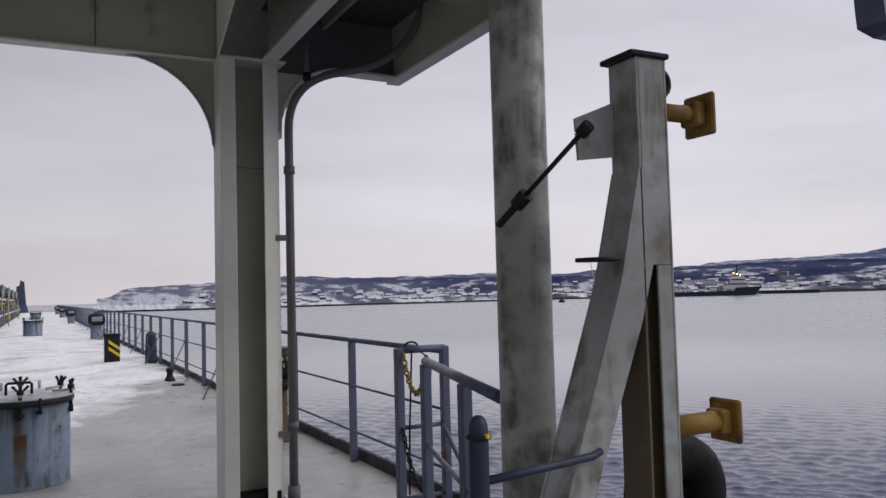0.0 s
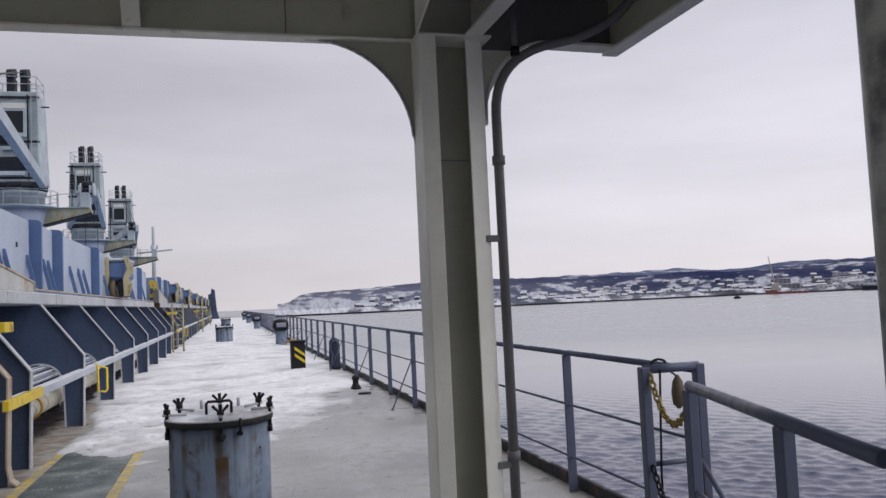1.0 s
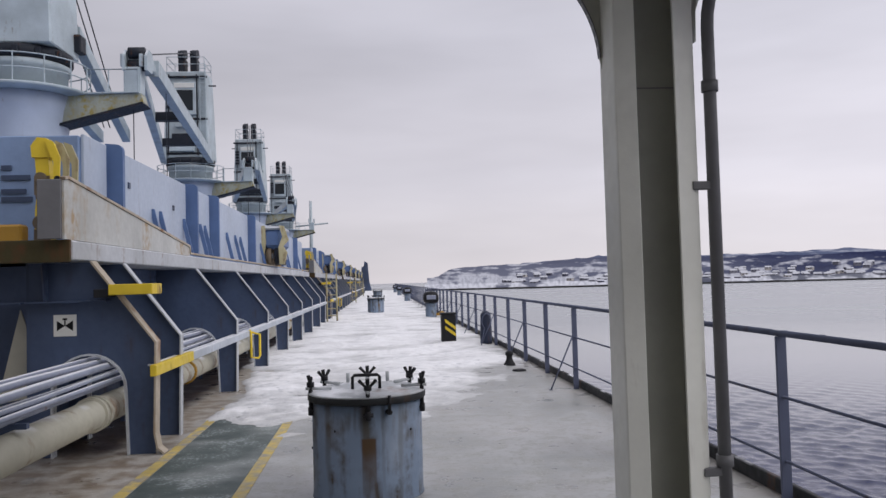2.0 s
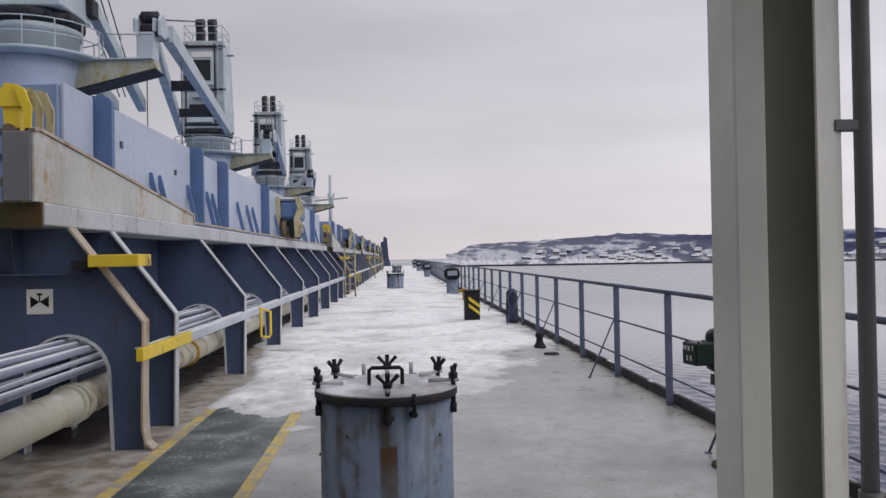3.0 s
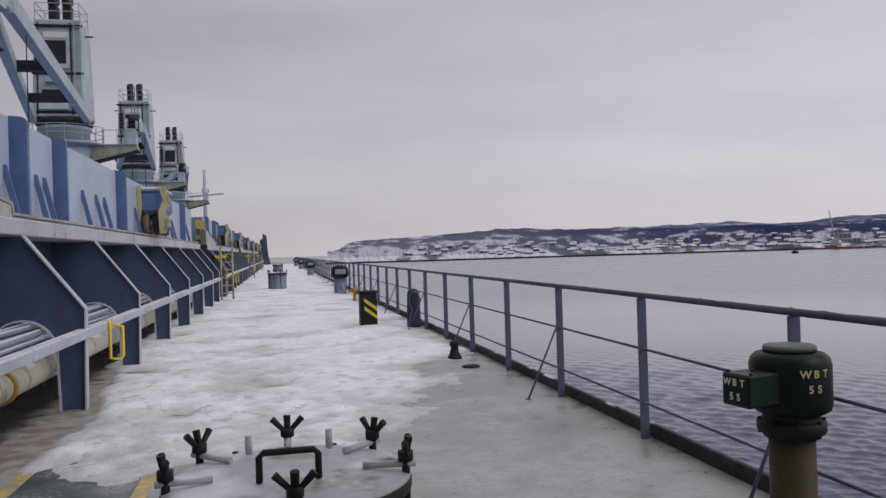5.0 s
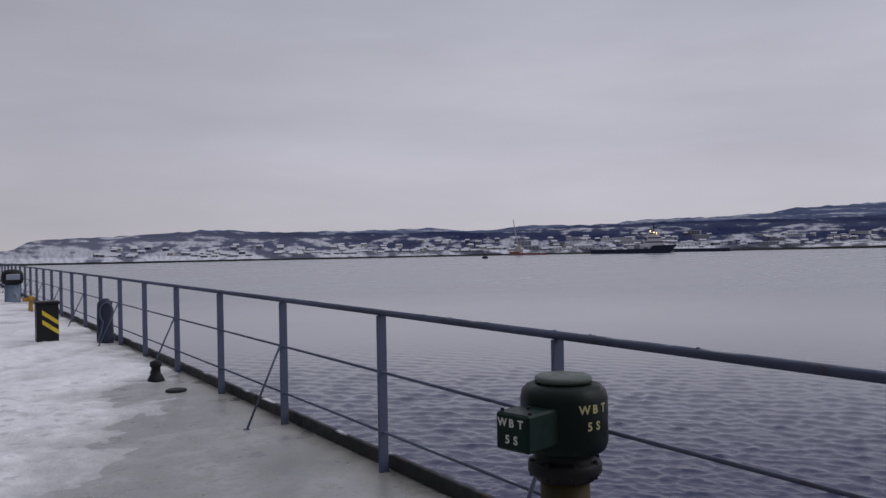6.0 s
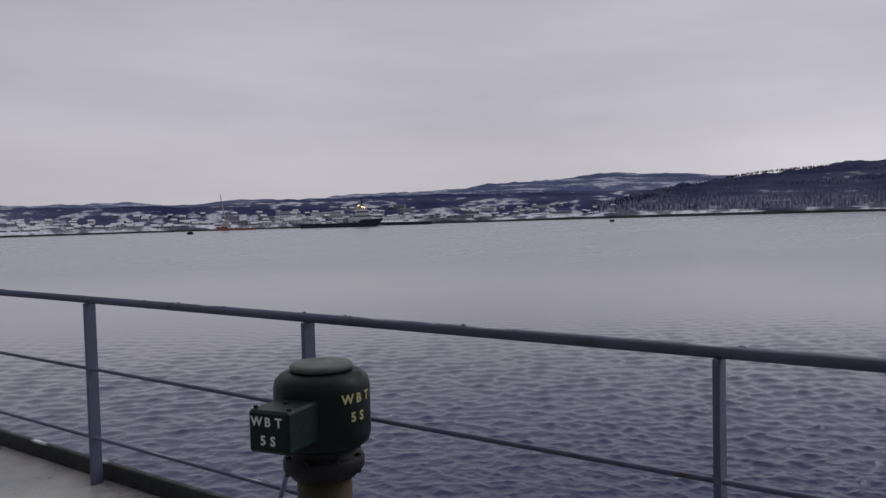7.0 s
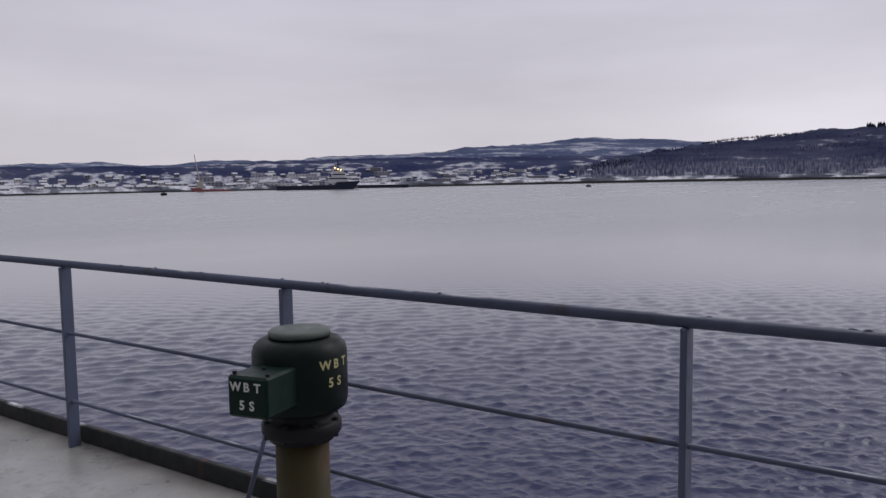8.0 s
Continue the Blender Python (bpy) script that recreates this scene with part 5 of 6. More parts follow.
def hatch_arm(x, y):
    th = thing("hatch_operating_arm", (x, y, 2.03), "yellow rust-stained hatch operating arm at the cover's corner", "hatch arm", "hatch operating arms")
    bm = B()
    slab(bm, [(-0.10, 0.0), (0.06, 0.0), (0.03, 0.3), (0.05, 0.55), (0.03, 0.80), (-0.09, 0.80), (-0.07, 0.5), (-0.09, 0.3)], "y", -0.05, 0.05)
    part("arm", bm, M_YELLOW, th, "yellow upright arm with rust patches")
    bm = B()
    slab(bm, [(-0.11, 0.79), (0.06, 0.79), (0.08, 0.90), (0.02, 0.97), (-0.06, 0.98), (-0.12, 0.9)], "y", -0.07, 0.07)
    part("head_block", bm, M_YELLOW, th)
    for k, y_ in enumerate((-0.11, -0.01, 0.09)):
        bm = B()
        dx = 0.045 * k
        slab(bm, [(0.03 + dx, 0.96), (0.10 + dx, 0.93), (0.16 + dx, 0.78), (0.15 + dx, 0.50), (0.10 + dx, 0.46), (0.10 + dx, 0.74), (0.05 + dx, 0.86)], "y", y_, y_ + 0.022)
        part("finger_plate", bm, M_CREAM if k else M_YELLOW, th)
    bm = B()
    rod(bm, (0.14, -0.13, 0.58), (0.14, 0.13, 0.58), 0.028, 10)
    part("finger_pin", bm, M_IRON, th)
    for z, r in ((0.60, 0.05), (0.42, 0.04), (0.18, 0.07)):
        bm = B()
        rod(bm, (-0.03, -0.09, z), (-0.03, 0.09, z), r, 14)
        part("pin", bm, M_BROWN, th)
    bm = B()
    box(bm, -0.095, 0.045, -0.056, -0.05, 0.44, 0.62)
    part("bare_patch", bm, M_BROWN, th, "bare rusted patch")
    bm = B()
    box(bm, -0.10, 0.05, -0.056, -0.05, 0.02, 0.12)
    part("bare_patch", bm, M_BROWN, th, "bare rusted patch")
    bm = B()
    box(bm, -0.42, -0.2, -0.08, 0.08, 0.0, 0.17, 0.02)
    part("cylinder_foot", bm, M_OCHRE, th)
    return th


def chain_gear(x, y, z):
    th = thing("hatch_wheel_gear", (x, y, z), "snow-topped blue hatch winch casing with dark wheels and a cream bracket", "hatch gear", "hatch wheel gears")
    bm = B()
    box(bm, -0.14, 0.36, -1.0, 0.6, 0.40, 0.92, 0.1)
    part("casing", bm, M_FIN, th)
    bm = B()
    box(bm, -0.16, 0.38, -1.02, 0.62, 0.9, 0.98, 0.035)
    part("snow_cap", bm, M_BAR, th, "cap of snow")
    for yy, r in ((-0.85, 0.22), (-0.3, 0.24), (0.3, 0.22)):
        for x0 in (-0.05, 0.16):
            bm = B()
            rod(bm, (x0, yy, r), (x0 + 0.13, yy, r), r, 16)
            w = part("wheel", bm, M_BROWN if x0 < 0 else M_CRANE_D, th, "dark rusty wheel")
            bm = B()
            rod(bm, (x0 + 0.13, yy, r), (x0 + 0.17, yy, r), r * 0.3, 10)
            part("hub", bm, M_EDGE, w)
    for outline, y_ in (([(-0.2, 0.98), (-0.06, 1.0), (-0.04, 0.55), (-0.1, 0.15), (-0.16, 0.5)], -1.12), ([(0.3, 0.0), (0.42, 0.0), (0.5, 0.3), (0.4, 0.46), (0.54, 0.62), (0.42, 0.98), (0.3, 1.0), (0.38, 0.7), (0.28, 0.45)], -1.12)):
        bm = B()
        slab(bm, outline, "y", y_, y_ + 0.1)
        part("bracket", bm, M_CREAM, th, "rust-marked cream bracket")
    for yy in (1.0, 1.35):
        bm = B()
        box(bm, -0.14, 0.02, yy, yy + 0.12, 0, 0.4, 0.02)
        part("stop_block", bm, M_OCHRE, th)
    return th


HATCH_Y = (9.42, 36.4, 63.4, 90.4)
for y0 in HATCH_Y[:1]:
    c1, h1 = coaming(y0), hatch_cover(y0)
    arm1 = hatch_arm(-3.17, y0 + 0.3)
    gear1 = chain_gear(-2.92, y0 + 14.2, 2.09)
for y0 in HATCH_Y[1:]:
    copy_thing(c1, pose(0, y0, 0))
    copy_thing(h1, pose(0, y0, 0))
    copy_thing(arm1, pose(-3.17, y0 + 0.3, 2.03))
    copy_thing(gear1, pose(-2.92, y0 + 8.0, 2.09))
    copy_thing(gear1, pose(-2.92, y0 + 21.5, 2.09))

sign = thing("valve_sign", (-3.07, 9.855, 1.14), "white square sign with a black bow-tie valve symbol", "sign")
bm = B()
box(bm, -0.105, 0.105, -0.004, 0.003, 0, 0.205)
part("plate", bm, M_WHITE, sign)
bm = B()
for sgn in (-1, 1):
    vs = [bm.verts.new(p) for p in ((0, -0.0055, 0.1), (0.075 * sgn, -0.0055, 0.15), (0.075 * sgn, -0.0055, 0.05))]
    bm.faces.new(vs)
box(bm, -0.006, 0.006, -0.0062, -0.0045, 0.1, 0.165)
box(bm, -0.022, 0.022, -0.0062, -0.0045, 0.155, 0.172)
part("symbol", bm, M_RUBBER, sign, "black bow-tie symbol")
plate_text = thing("hatch_marking", (-3.55, 10.3, 2.3), "rows of illegible dark lettering on the cover's end", "marking")
for k, (w, z) in enumerate(((0.1, 0.5), (0.28, 0.4), (0.24, 0.26), (0.3, 0.18))):
    bm = B()
    box(bm, -0.3, -0.3 + w, 0.0, 0.015, z, z + 0.05)
    part("bar", bm, M_DEEP, plate_text)

ladder = thing("deck_ladder", (-2.05, 34.6, 0), "cream-yellow steel ladder between the hatches", "ladder")
for x in (-0.2, 0.2):
    bm = B()
    rod(bm, (x, 0, 0), (x, 0, 1.95), 0.035, 8)
    part("stile", bm, M_CREAM, ladder)
for k in range(6):
    bm = B()
    rod(bm, (-0.2, 0, 0.25 + 0.28 * k), (0.2, 0, 0.25 + 0.28 * k), 0.022, 6)
    part("rung", bm, M_CREAM, ladder)
for y in (61.8, 88.8):
    copy_thing(ladder, pose(-2.1, y, 0))


# ---- deck cranes on the centre line ----
CX = -13.45


def crane(y):
    th = thing("deck_crane", (CX, y, 0), "pale blue-grey deck crane with its jib lowered aft on a crutch", "crane", "deck cranes")
    bm = B()
    lathe(bm, [(1.45, 0), (1.45, 7.2), (1.6, 8.4), (1.75, 8.95)], 32)
    part("pedestal", bm, M_PANEL_BLUE, th, "pale blue pedestal")
    bm = B()
    lathe(bm, [(1.6, 8.95), (2.35, 9.0), (2.4, 9.08), (2.35, 9.12), (1.4, 9.13)], 32)
    plat = part("platform", bm, M_CRANE, th)
    for z in (9.62, 10.15):
        bm = B()
        tube(bm, [(2.3 * math.cos(a), 2.3 * math.sin(a), z) for a in [2 * math.pi * k / 32 for k in range(33)]], 0.025, 6)
        part("guard_rail", bm, M_CRANE, plat)
    for k in range(14):
        a = 2 * math.pi * k / 14
        bm = B()
        rod(bm, (2.3 * math.cos(a), 2.3 * math.sin(a), 9.1), (2.3 * math.cos(a), 2.3 * math.sin(a), 10.15), 0.025, 6)
        part("stanchion", bm, M_CRANE, plat)
    bm = B()
    lathe(bm, [(1.5, 9.13), (1.5, 9.9), (1.62, 9.95), (1.62, 10.15), (1.5, 10.2)], 32)
    part("slew_collar", bm, M_CRANE, th)
    bm = B()
    lathe(bm, [(1.55, 10.2), (1.7, 10.28), (1.7, 10.62), (1.5, 10.7)], 32)
    part("slew_ring", bm, M_CRANE_D, th, "dark slewing ring")
    # the tower, slightly narrower at its head
    bm = B()
    lo, hi = [], []
    for x, y_ in ((-1.55, -1.3), (1.55, -1.3), (1.55, 1.5), (-1.55, 1.5)):
        lo.append(bm.verts.new((x, y_, 10.7)))
        hi.append(bm.verts.new((x * 0.88, y_ * 0.9, 16.85)))
    bm.faces.new(lo[::-1])
    bm.faces.new(hi)
    for k in range(4):
        bm.faces.new((lo[k], lo[(k + 1) % 4], hi[(k + 1) % 4], hi[k]))
    bmesh.ops.bevel(bm, geom=list(bm.edges), offset=0.05, segments=1, affect="EDGES")
    tower = part("tower", bm, M_CRANE, th)
    bm = B()
    box(bm, -0.85, 0.75, -1.45, -1.2, 13.7, 16.0, 0.03)
    part("cab", bm, M_CRANE, tower)
    bm = B()
    box(bm, -0.7, 0.55, -1.475, -1.455, 14.0, 15.45)
    part("cab_window", bm, M_GLASS, tower, "dark cab window")
    for k, (z0, z1) in enumerate(((11.1, 11.5), (12.0, 12.35), (12.8, 13.1))):
        bm = B()
        box(bm, -1.1 + 0.2 * k, 0.6, -1.6, -1.25, z0, z1, 0.03)
        part("winch_casing", bm, M_CRANE_D if k % 2 else M_CRANE, tower)
    lad = part("ladder", box(B(), 1.0, 1.04, -1.42, -1.36, 11.0, 17.3), M_CRANE, tower)
    bm = B()
    box(bm, 1.4, 1.44, -1.42, -1.36, 11.0, 17.3)
    part("stile", bm, M_CRANE, lad)
    for k in range(18):
        bm = B()
        box(bm, 1.04, 1.4, -1.41, -1.37, 11.2 + 0.34 * k, 11.25 + 0.34 * k)
        part("rung", bm, M_CRANE, lad)
    for z0 in (10.9, 13.35, 16.35):
        bm = B()
        box(bm, -1.5, 1.5, -1.36, -1.2, z0, z0 + 0.14, 0.02)
        part("belt_plate", bm, M_CRANE_D, tower)
    for k in range(5):
        bm = B()
        box(bm, -1.3, -0.95, -1.4, -1.22, 14.2 + 0.3 * k, 14.38 + 0.3 * k)
        part("louvre", bm, M_CRANE_D, tower)
    bm = B()
    box(bm, -0.75, 0.65, -1.5, -1.44, 15.6, 15.95, 0.02)
    part("name_board", bm, M_WHITE, tower, "white board above the cab window")
    for x in (-1.2, 0.85):
        bm = B()
        rod(bm, (x, -1.42, 10.8), (x * 0.93, -1.3, 16.6), 0.05, 6)
        part("pipe_run", bm, M_CRANE_D, tower)
    for k in range(6):
        bm = B()
        a = math.pi * (1.15 + 0.14 * k)
        box(bm, 1.72 * math.cos(a) - 0.1, 1.72 * math.cos(a) + 0.1, 1.72 * math.sin(a) - 0.1, 1.72 * math.sin(a) + 0.1, 10.3, 10.55, 0.02)
        part("slew_bolt", bm, M_CRANE_D, th)
    bm = B()
    box(bm, -1.8, -1.5, -1.35, -0.75, 11.0, 11.7, 0.04)
    part("motor_box", bm, M_CRANE_D, tower)
    bm = B()
    box(bm, -1.9, 1.9, -0.2, -0.1, 16.0, 16.08)
    part("light_bar", bm, M_CRANE_D, tower)
    for (xa, ya), (xb, yb) in zip(((-1.3, -1.1), (1.3, -1.1), (1.3, 1.2), (-1.3, 1.2)), ((1.3, -1.1), (1.3, 1.2), (-1.3, 1.2), (-1.3, -1.1))):
        for z in (17.4, 17.9):
            part("top_rail", rod(B(), (xa, ya, z), (xb, yb, z), 0.025, 6), M_CRANE, tower)
        part("rail_post", rod(B(), (xa, ya, 16.85), (xa, ya, 17.9), 0.025, 6), M_CRANE, tower)
    for x in (-0.42, 0.42):
        bm = B()
        box(bm, x - 0.24, x + 0.24, -0.5, 0.4, 16.85, 18.0, 0.04)
        rod(bm, (x - 0.22, -0.3, 18.2), (x + 0.22, -0.3, 18.2), 0.38, 16)
        rod(bm, (x - 0.2, 0.25, 18.45), (x + 0.2, 0.25, 18.45), 0.32, 16)
        part("sheave_block", bm, M_CRANE_D, tower, "black rope sheaves")
    # crutch arm that carries the next crane's jib
    bm = B()
    slab(bm, [(1.4, 7.9), (1.6, 9.0), (4.4, 9.05), (4.5, 8.7)], "y", -0.35, 0.35)
    arm = part("crutch_arm", bm, M_RUSTY, th, "rust-streaked crutch arm")
    bm = B()
    slab(bm, [(1.42, 7.80), (1.42, 7.9), (4.5, 8.70), (4.55, 8.62)], "y", -0.5, 0.5)
    part("lower_flange", bm, M_CRANE_D, arm, "dark lower flange")
    bm = B()
    slab(bm, [(1.62, 9.002), (1.62, 9.05), (4.38, 9.10), (4.38, 9.052)], "y", -0.5, 0.5)
    part("upper_flange", bm, M_CRANE, arm)
    bm = B()
    box(bm, 3.75, 4.4, -0.3, 0.3, 9.05, 10.1, 0.03)
    box(bm, 3.65, 3.8, -0.35, 0.35, 10.1, 10.6, 0.02)
    box(bm, 4.35, 4.5, -0.35, 0.35, 10.1, 10.6, 0.02)
    part("crutch_post", bm, M_CRANE, arm)
    for x in (2.4, 3.2, 4.3):
        bm = B()
        rod(bm, (x, -0.3, 9.03), (x, -0.3, 10.0), 0.025, 6)
        rod(bm, (2.3, -0.3, 10.0), (4.3, -0.3, 10.0), 0.022, 6)
        part("arm_rail", bm, M_CRANE, arm)
    return th


def jib(parent, length):
    """Two box girders from the tower's foot converging on the head, aft."""
    j = part("jib", box(B(), 3.8, 4.6, -length - 0.1, -length + 1.3, 10.15, 10.55, 0.05), M_CRANE, parent, "pale grey jib head")
    for x in (3.78, 4.62):
        bm = B()
        slab(bm, [(-length - 0.5, 9.95), (-length + 0.2, 9.95), (-length + 0.5, 10.4), (-length + 0.2, 10.75), (-length - 0.2, 10.8), (-length - 0.5, 10.5)], "x", x - 0.05, x + 0.05)
        part("cheek_plate", bm, M_CRANE, j)
    for z in (10.2, 10.7):
        bm = B()
        rod(bm, (3.9, -length - 0.15, z), (4.5, -length - 0.15, z), 0.22, 14)
        part("head_sheave", bm, M_CRANE_D, j, "dark head sheave")
    def girder(a, b, w, h):
        a, b = Vector(a), Vector(b)
        bm = B()
        s = Vector((0, 0, 1)).cross((b - a).normalized()).normalized() * w
        u = Vector((0, 0, h))
        ring = [[bm.verts.new(p + q) for q in (s + u, -s + u, -s - u, s - u)] for p in (a, b)]
        bm.faces.new(ring[0])
        bm.faces.new(ring[1][::-1])
        for k in range(4):
            bm.faces.new((ring[0][k], ring[0][(k + 1) % 4], ring[1][(k + 1) % 4], ring[1][k]))
        return bm
    heel = ((-1.45, -1.6, 10.55), (1.75, -1.6, 10.55))
    head = ((3.85, -length + 1.0, 10.4), (4.5, -length + 1.0, 10.4))
    for a, b in zip(heel, head):
        part("girder", girder(a, b, 0.2, 0.32), M_CRANE, j)
    for t in (0.28, 0.6):
        a = Vector(heel[0]).lerp(Vector(head[0]), t)
        b = Vector(heel[1]).lerp(Vector(head[1]), t)
        part("cross_tie", girder(a, b, 0.25, 0.22), M_CRANE_D, j)
    bm = B()
    for dx in (-0.3, 0.0, 0.3):
        rod(bm, (dx, -0.3, 18.4), (4.2 + dx * 0.6, -length + 0.3, 10.75), 0.03, 6)
    part("luffing_wire", bm, M_CRANE_D, j)
    bm = B()
    rod(bm, (4.2, -length + 4.0, 10.2), (4.2, -length + 4.0, 4.2), 0.02, 6)
    part("hoist_wire", bm, M_CRANE_D, j)
    bm = B()
    rod(bm, (4.0, -length, 10.2), (4.0, -length, 4.2), 0.02, 6)
    part("hoist_wire", bm, M_CRANE_D, j)
    bm = B()
    box(bm, 3.85, 4.55, -length + 3.7, -length + 4.3, 3.2, 4.2, 0.1)
    part("hook_block", bm, M_YELLOW, j, "yellow hook block")
    return j


CRANE_Y = (33.3, 60.0, 86.8, 113.4)
first = crane(CRANE_Y[0])
second = copy_thing(first, pose(CX, CRANE_Y[1], 0))
# the nearest crane is slewed the other way round
for ob in first.children:
    if ob.name.startswith("tower"):
        ob.matrix_basis = pose(0, 0, 0, 0, 0, 180)
jib(second, 26.6)
copy_thing(second, pose(CX, CRANE_Y[2], 0))
copy_thing(second, pose(CX, CRANE_Y[3], 0))
# the nearest crane's own jib lies forward over the hatch
for k, (a, b) in enumerate((((1.35, 1.4, 11.9), (-0.1, 12.5, 9.8)), ((-1.3, 1.4, 11.9), (-1.5, 12.5, 9.8)))):
    bm = B()
    a, b = Vector(a), Vector(b)
    s = Vector((0.2, 0, 0))
    u = Vector((0, 0, 0.3))
    ring = [[bm.verts.new(p + q) for q in (s + u, -s + u, -s - u, s - u)] for p in (a, b)]
    bm.faces.new(ring[0])
    bm.faces.new(ring[1][::-1])
    for i in range(4):
        bm.faces.new((ring[0][i], ring[0][(i + 1) % 4], ring[1][(i + 1) % 4], ring[1][i]))
    part("jib_girder", bm, M_CRANE, first)
for k in range(4):
    bm = B()
    rod(bm, (0.9 - 0.35 * k, 1.2, 16.5), (-0.2 - 0.3 * k, 12.0, 10.2), 0.03, 6)
    part("jib_wire", bm, M_CRANE_D, first)
bm = B()
box(bm, -1.4, 0.2, 9.2, 9.7, 10.2, 10.6, 0.03)
part("jib_tie", bm, M_CRANE_D, first)

mast = thing("foremast", (-10.2, 122, 0), "slim grey mast with a short yard", "mast")
bm = B()
rod(bm, (0, 0, 0), (0, 0, 14.0), 0.35, 12, 0.2)
part("pole", bm, M_CRANE, mast)
bm = B()
rod(bm, (-2.2, 0, 10.2), (2.6, 0, 10.6), 0.12, 8)
part("yard", bm, M_CRANE, mast)

fore = thing("forecastle", (-12, 142, 0), "grey-blue raised forecastle block at the bow", "forecastle")
bm = B()
slab(bm, [(-13, 0), (9.0, 0), (9.0, 12), (4, 36), (-8, 36), (-13, 12)], "z", 0, 2.4)
part("bulwark", bm, M_BLUE, fore)
bm = B()
box(bm, 6.2, 7.4, -4, -2, 0, 4.2, 0.1)
box(bm, 4.4, 5.2, -6, -4, 0, 5.0, 0.1)
part("winch_house", bm, M_DEEP, fore)
bm = B()
slab(bm, [(8.5, 0), (10.5, 0), (10.1, 1.6), (9.85, 4.9), (9.3, 5.2), (9.2, 4.3), (8.8, 4.2)], "y", -2.0, -0.5)
part("store_house", bm, M_DEEP, fore)


# ---- the far town, harbour craft and trees ----
def shore_spot(a, back, lift):
    d = along(SHORE, a) + back
    return (d * math.sin(radians(a)), d * math.cos(radians(a)), SEA_Z + lift)


def plain(name, col, rough=0.7):
    m, n, l, bs = mat_base(name)
    co = n.new("ShaderNodeTexCoord").outputs["Object"]
    f = noise_node(n, l, co, 0.4, 4).outputs["Fac"]
    l.new(mix_node(n, l, f, tuple(c * 0.75 for c in col), tuple(min(1, c * 1.15) for c in col)), bs.inputs["Base Color"])
    bs.inputs["Roughness"].default_value = rough
    bs.inputs["Specular IOR Level"].default_value = 0.1
    return m


M_ROOF_SNOW = plain("snowy_roof", (0.62, 0.63, 0.68))
HOUSE_WALLS = [plain("house_wall_grey", (0.26, 0.26, 0.30)), plain("house_wall_cream", (0.48, 0.45, 0.42)), plain("house_wall_dark", (0.10, 0.10, 0.14)), plain("house_wall_red", (0.30, 0.13, 0.10)), plain("house_wall_white", (0.62, 0.62, 0.65))]
M_PANE = plain("dark_far_window", (0.04, 0.045, 0.06), 0.3)
rng = random.Random(7)


def house(w, d, h, rise, wall, kind, label):
    th = thing(kind, (0, 0, 0), label, "building", "buildings of the far town")
    bm = B()
    box(bm, -w / 2, w / 2, -d / 2, d / 2, -6, h)
    part("wall", bm, wall, th)
    bm = B()
    if rise > 0:
        slab(bm, [(-d / 2 - 0.5, h), (d / 2 + 0.5, h), (0, h + rise)], "x", -w / 2 - 0.4, w / 2 + 0.4)
    else:
        box(bm, -w / 2 - 0.3, w / 2 + 0.3, -d / 2 - 0.3, d / 2 + 0.3, h, h + 0.7)
    part("roof", bm, M_ROOF_SNOW, th, "snow-covered roof")
    storeys = max(1, int(h / 3.2))
    for s in range(storeys):
        bm = B()
        z = 1.2 + s * 3.1
        n = max(2, int(w / 5))
        for k in range(n):
            x = -w / 2 + (k + 0.5) * w / n
            box(bm, x - 0.8, x + 0.8, -d / 2 - 0.08, -d / 2 + 0.02, z, z + 1.5)
        tagged(part("window_row", bm, M_PANE, th), kind="stuff")
    return th


kinds = [house(7, 6, 3, 2, HOUSE_WALLS[2], "far_house", "small dark house with a snowy pitched roof"),
         house(9, 7, 3.3, 2.2, HOUSE_WALLS[0], "far_house", "grey house with a snowy pitched roof"),
         house(8, 6, 3.2, 2, HOUSE_WALLS[1], "far_house", "cream house with a snowy pitched roof"),
         house(26, 9, 6.4, 0, HOUSE_WALLS[0], "apartment_block", "long grey apartment block with a flat snowy roof"),
         house(34, 11, 3.5, 0, HOUSE_WALLS[4], "harbour_shed", "long white harbour shed with a snowy roof"),
         house(17, 9, 3.5, 1.6, HOUSE_WALLS[0], "warehouse", "grey warehouse with a snowy pitched roof")]


def slope_z(a, back):
    d0 = along(SHORE, a)
    u = max(0.0, min(1.0, back / (d0 * 0.7)))
    crest = EYE_Z + d0 * 1.7 * math.tan(radians(along(RIDGE, a)))
    return 2.0 + (crest - SEA_Z - 2.0) * u


used = set()
for i in range(300):
    a = rng.choice((rng.uniform(9, 30), rng.uniform(24, 47), rng.uniform(30, 66), rng.uniform(44, 62)))
    back = rng.uniform(22, 110) if rng.random() < 0.6 else rng.uniform(100, 330)
    if rng.random() < 0.35 and 38 < a < 62:
        k = rng.choice((3, 3, 4, 4, 4, 5))
    else:
        k = rng.choice((0, 1, 1, 2))
    if a < 30:
        back *= 0.7
    x, y, z = shore_spot(a, back, slope_z(a, back) + 0.5)
    m = pose(x, y, z, 0, 0, -a + rng.uniform(-35, 35))
    if k not in used:
        used.add(k)
        kinds[k].matrix_basis = m
    else:
        copy_thing(kinds[k], m)
for k in range(6):
    if k not in used:
        x, y, z = shore_spot(40 + k, 60, 5)
        kinds[k].matrix_basis = pose(x, y, z, 0, 0, -40)

M_TREE = plain("dark_spruce", (0.030, 0.034, 0.062), 0.9)


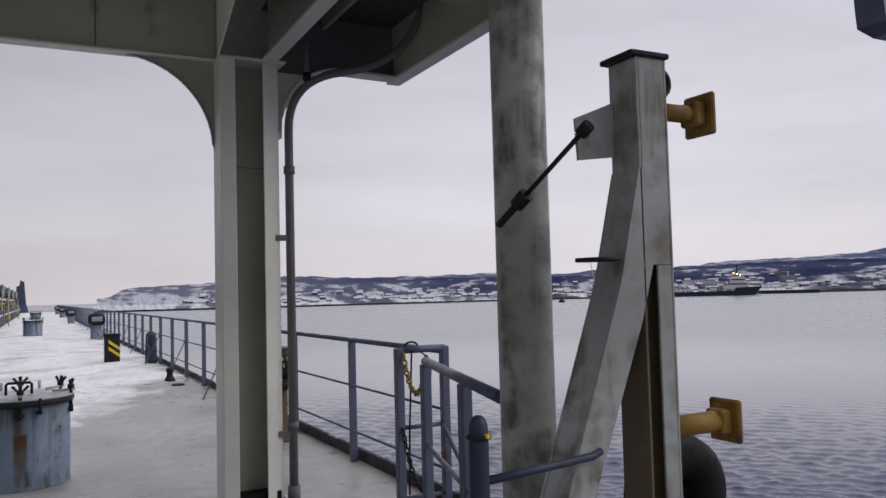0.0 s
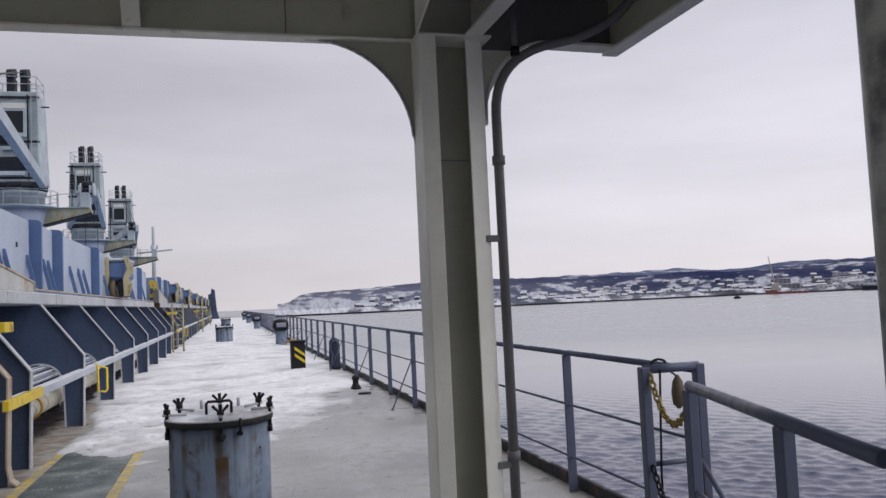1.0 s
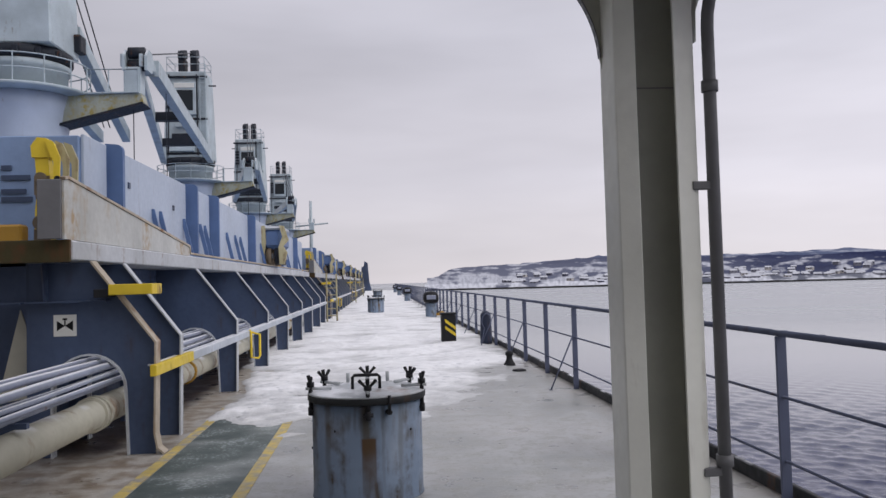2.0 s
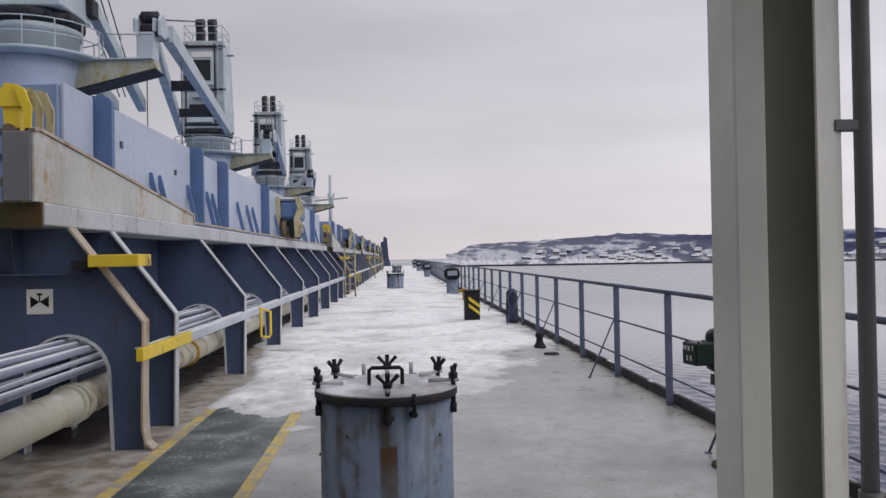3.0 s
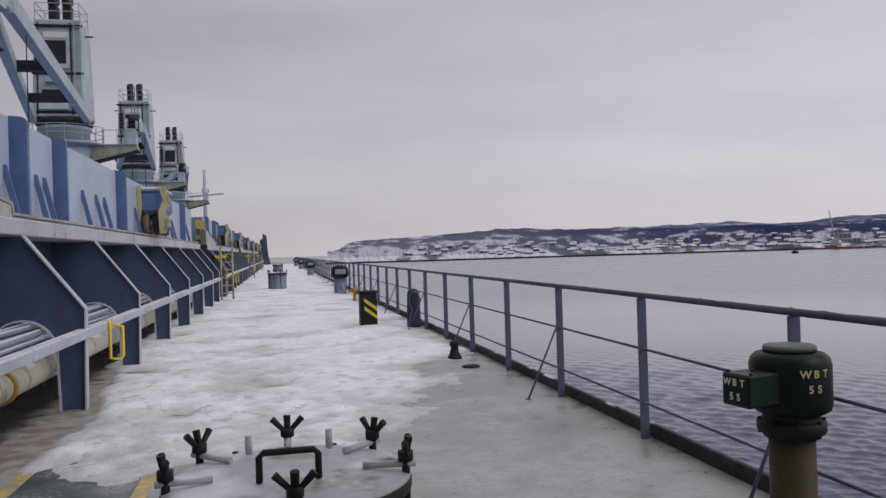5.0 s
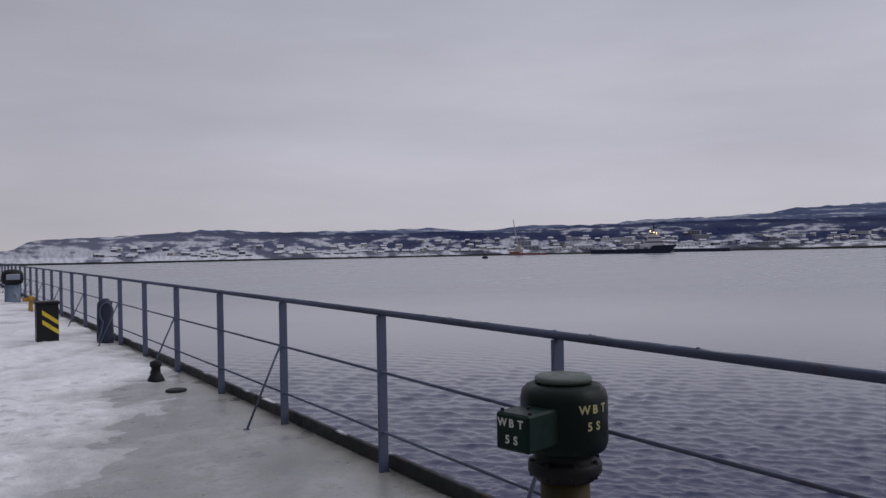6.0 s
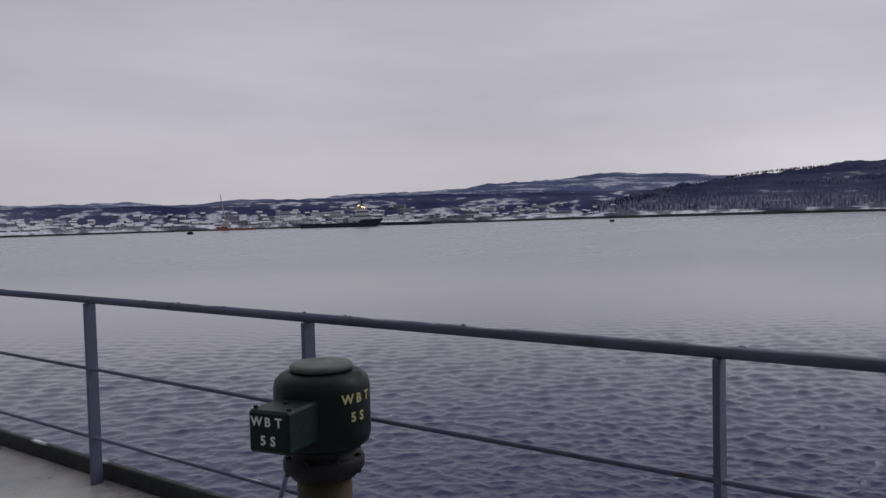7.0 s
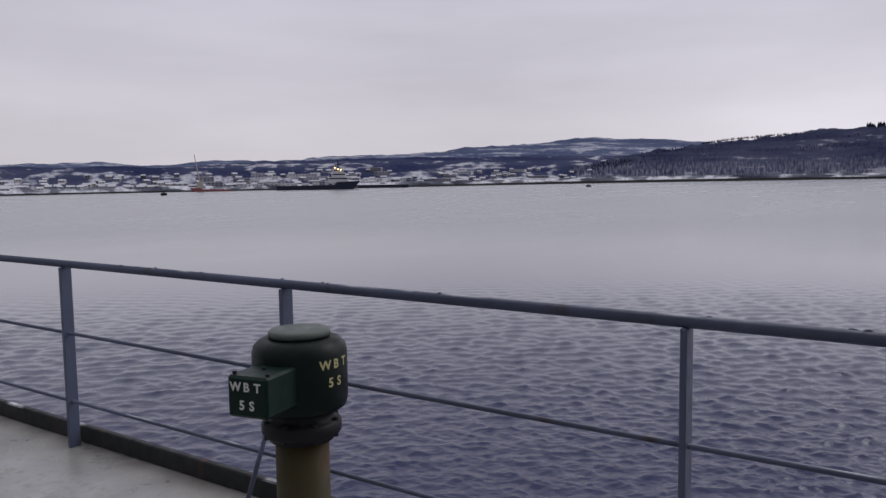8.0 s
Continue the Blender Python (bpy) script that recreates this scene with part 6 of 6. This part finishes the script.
def wood(name, a0, a1, count, table, near, far, power, u_lo, u_hi, h_lo, h_hi, label):
    bm = B()
    for i in range(count):
        a = rng.uniform(a0, a1)
        u = rng.uniform(u_lo, u_hi)
        d0 = along(SHORE, a)
        d = d0 * (near + (far - near) * u)
        crest = EYE_Z + d0 * far * math.tan(radians(along(table, a)))
        z = SEA_Z + 2 + (crest - SEA_Z - 2) * u ** power
        h = rng.uniform(h_lo, h_hi)
        p = Vector((d * math.sin(radians(a)), d * math.cos(radians(a)), z - 3))
        for lo, hi, r in ((0.1, 0.6, 0.24), (0.4, 1.0, 0.17)):
            rod(bm, p + Vector((0, 0, h * lo)), p + Vector((rng.uniform(-0.4, 0.4), 0, h * hi)), r * h * rng.uniform(0.7, 1.2), 5, 0.05)
    return solid(name, bm, M_TREE, label, "woods", "stuff")


wood("far_woods", 58, 118, 3600, DARK, 1.02, 1.35, 0.75, 0.45, 1.0, 4, 7, "dark spruce and birch woods covering the far hill")
wood("far_woods", 73, 81.6, 260, DARK, 1.02, 1.35, 0.75, 0.985, 1.0, 4, 7, "dark spruce and birch woods covering the far hill")
wood("far_woods", 83.0, 84.0, 46, DARK, 1.02, 1.35, 0.75, 0.98, 1.0, 9, 17, "dark clump of tall spruces on the hill's crest")
wood("far_woods", 85.0, 100, 420, DARK, 1.02, 1.35, 0.75, 0.98, 1.0, 8, 15, "dark clump of tall spruces on the hill's crest")

M_TUG_RED = plain("boat_red", (0.26, 0.10, 0.10))
M_TUG_DARK = plain("boat_dark_hull", (0.03, 0.035, 0.06))
M_LAMP, ln_, ll_, lb_ = mat_base("warm_deck_lamp")
lb_.inputs["Emission Color"].default_value = (1.0, 0.62, 0.22, 1)
lb_.inputs["Emission Strength"].default_value = 4.0


def boat(a, back, length, hull_mat, house_mat, label, lit, lift=0.0, turn=0.0):
    x, y, z = shore_spot(a, back, 0)
    th = thing("supply_vessel", (x, y, z), label, "ship", "moored harbour ships", turn=-a + turn)
    s = length
    bm = B()
    slab(bm, [(-0.5 * s, 0.0), (0.42 * s, 0.0), (0.5 * s, 0.10 * s), (0.22 * s, 0.09 * s), (0.2 * s, 0.055 * s), (-0.5 * s, 0.05 * s)], "y", -0.08 * s, 0.08 * s)
    part("hull", bm, hull_mat, th)
    for k, (x0, x1, z0, z1) in enumerate(((0.12, 0.36, 0.07, 0.15), (0.16, 0.33, 0.15, 0.20), (0.18, 0.30, 0.20, 0.25))):
        bm = B()
        box(bm, x0 * s, x1 * s, -0.06 * s, 0.06 * s, z0 * s, z1 * s, 0.005 * s)
        dh = part("deckhouse", bm, house_mat, th)
        bm = B()
        box(bm, (x0 + 0.01) * s, (x1 - 0.01) * s, -0.0612 * s, -0.0595 * s, (z1 - 0.025) * s, (z1 - 0.01) * s)
        part("window_band", bm, M_PANE, dh)
    bm = B()
    rod(bm, (0.24 * s, 0, 0.25 * s), (0.24 * s, 0, 0.36 * s), 0.008 * s, 8)
    rod(bm, (0.2 * s, 0, 0.3 * s), (0.28 * s, 0, 0.3 * s), 0.006 * s, 6)
    part("mast", bm, hull_mat, th)
    for k in range(4):
        bm = B()
        box(bm, (-0.46 + 0.13 * k) * s, (-0.38 + 0.13 * k) * s, -0.05 * s, 0.05 * s, 0.05 * s, (0.075 + 0.012 * (k % 2)) * s, 0.004 * s)
        part("deck_cargo", bm, HOUSE_WALLS[4], th)
    if lit:
        for px, pz in ((0.20, 0.262), (0.24, 0.245), (0.27, 0.235)):
            bm = B()
            lathe(bm, [(0.002 * s, -0.008 * s), (0.009 * s, 0), (0.002 * s, 0.008 * s)], 8, (px * s, -0.066 * s, pz * s))
            part("floodlight", bm, M_LAMP, th, "lit warm floodlight")
    return th


boat(46.0, -75, 108, M_TUG_DARK, HOUSE_WALLS[4], "dark-hulled supply vessel with lit floodlights moored off shore", True)
boat(38.6, -30, 50, M_TUG_RED, HOUSE_WALLS[1], "dull red workboat with a derrick moored off shore", False, turn=180)
der = thing("floating_derrick", shore_spot(38.0, -22, 3.0), "pale slim derrick standing behind the workboat", "derrick")
bm = B()
rod(bm, (0, 0, 0), (-9, 0, 44), 1.0, 6, 0.4)
part("boom", bm, HOUSE_WALLS[1], der)
bm = B()
rod(bm, (0, 0, 0), (3, 0, 22), 1.4, 6, 0.8)
part("mast", bm, HOUSE_WALLS[0], der)
for a, d in ((35.5, 830), (65.2, 980)):
    bu = thing("mooring_buoy", (d * math.sin(radians(a)), d * math.cos(radians(a)), SEA_Z - 0.5), "small black mooring buoy on the water", "buoy", "mooring buoys")
    bm = B()
    lathe(bm, [(2.6, 0), (3.2, 0.8), (3.0, 2.4), (1.6, 3.0), (0.6, 3.2)], 14)
    part("drum", bm, M_RUBBER, bu)
bar = thing("moored_barge", shore_spot(50.2, -25, 0), "long low dark barge lying along the shore", "barge", turn=-50)
bm = B()
box(bm, -45, 45, -6, 6, -1, 4.5, 0.5)
part("hull", bm, M_TUG_DARK, bar)
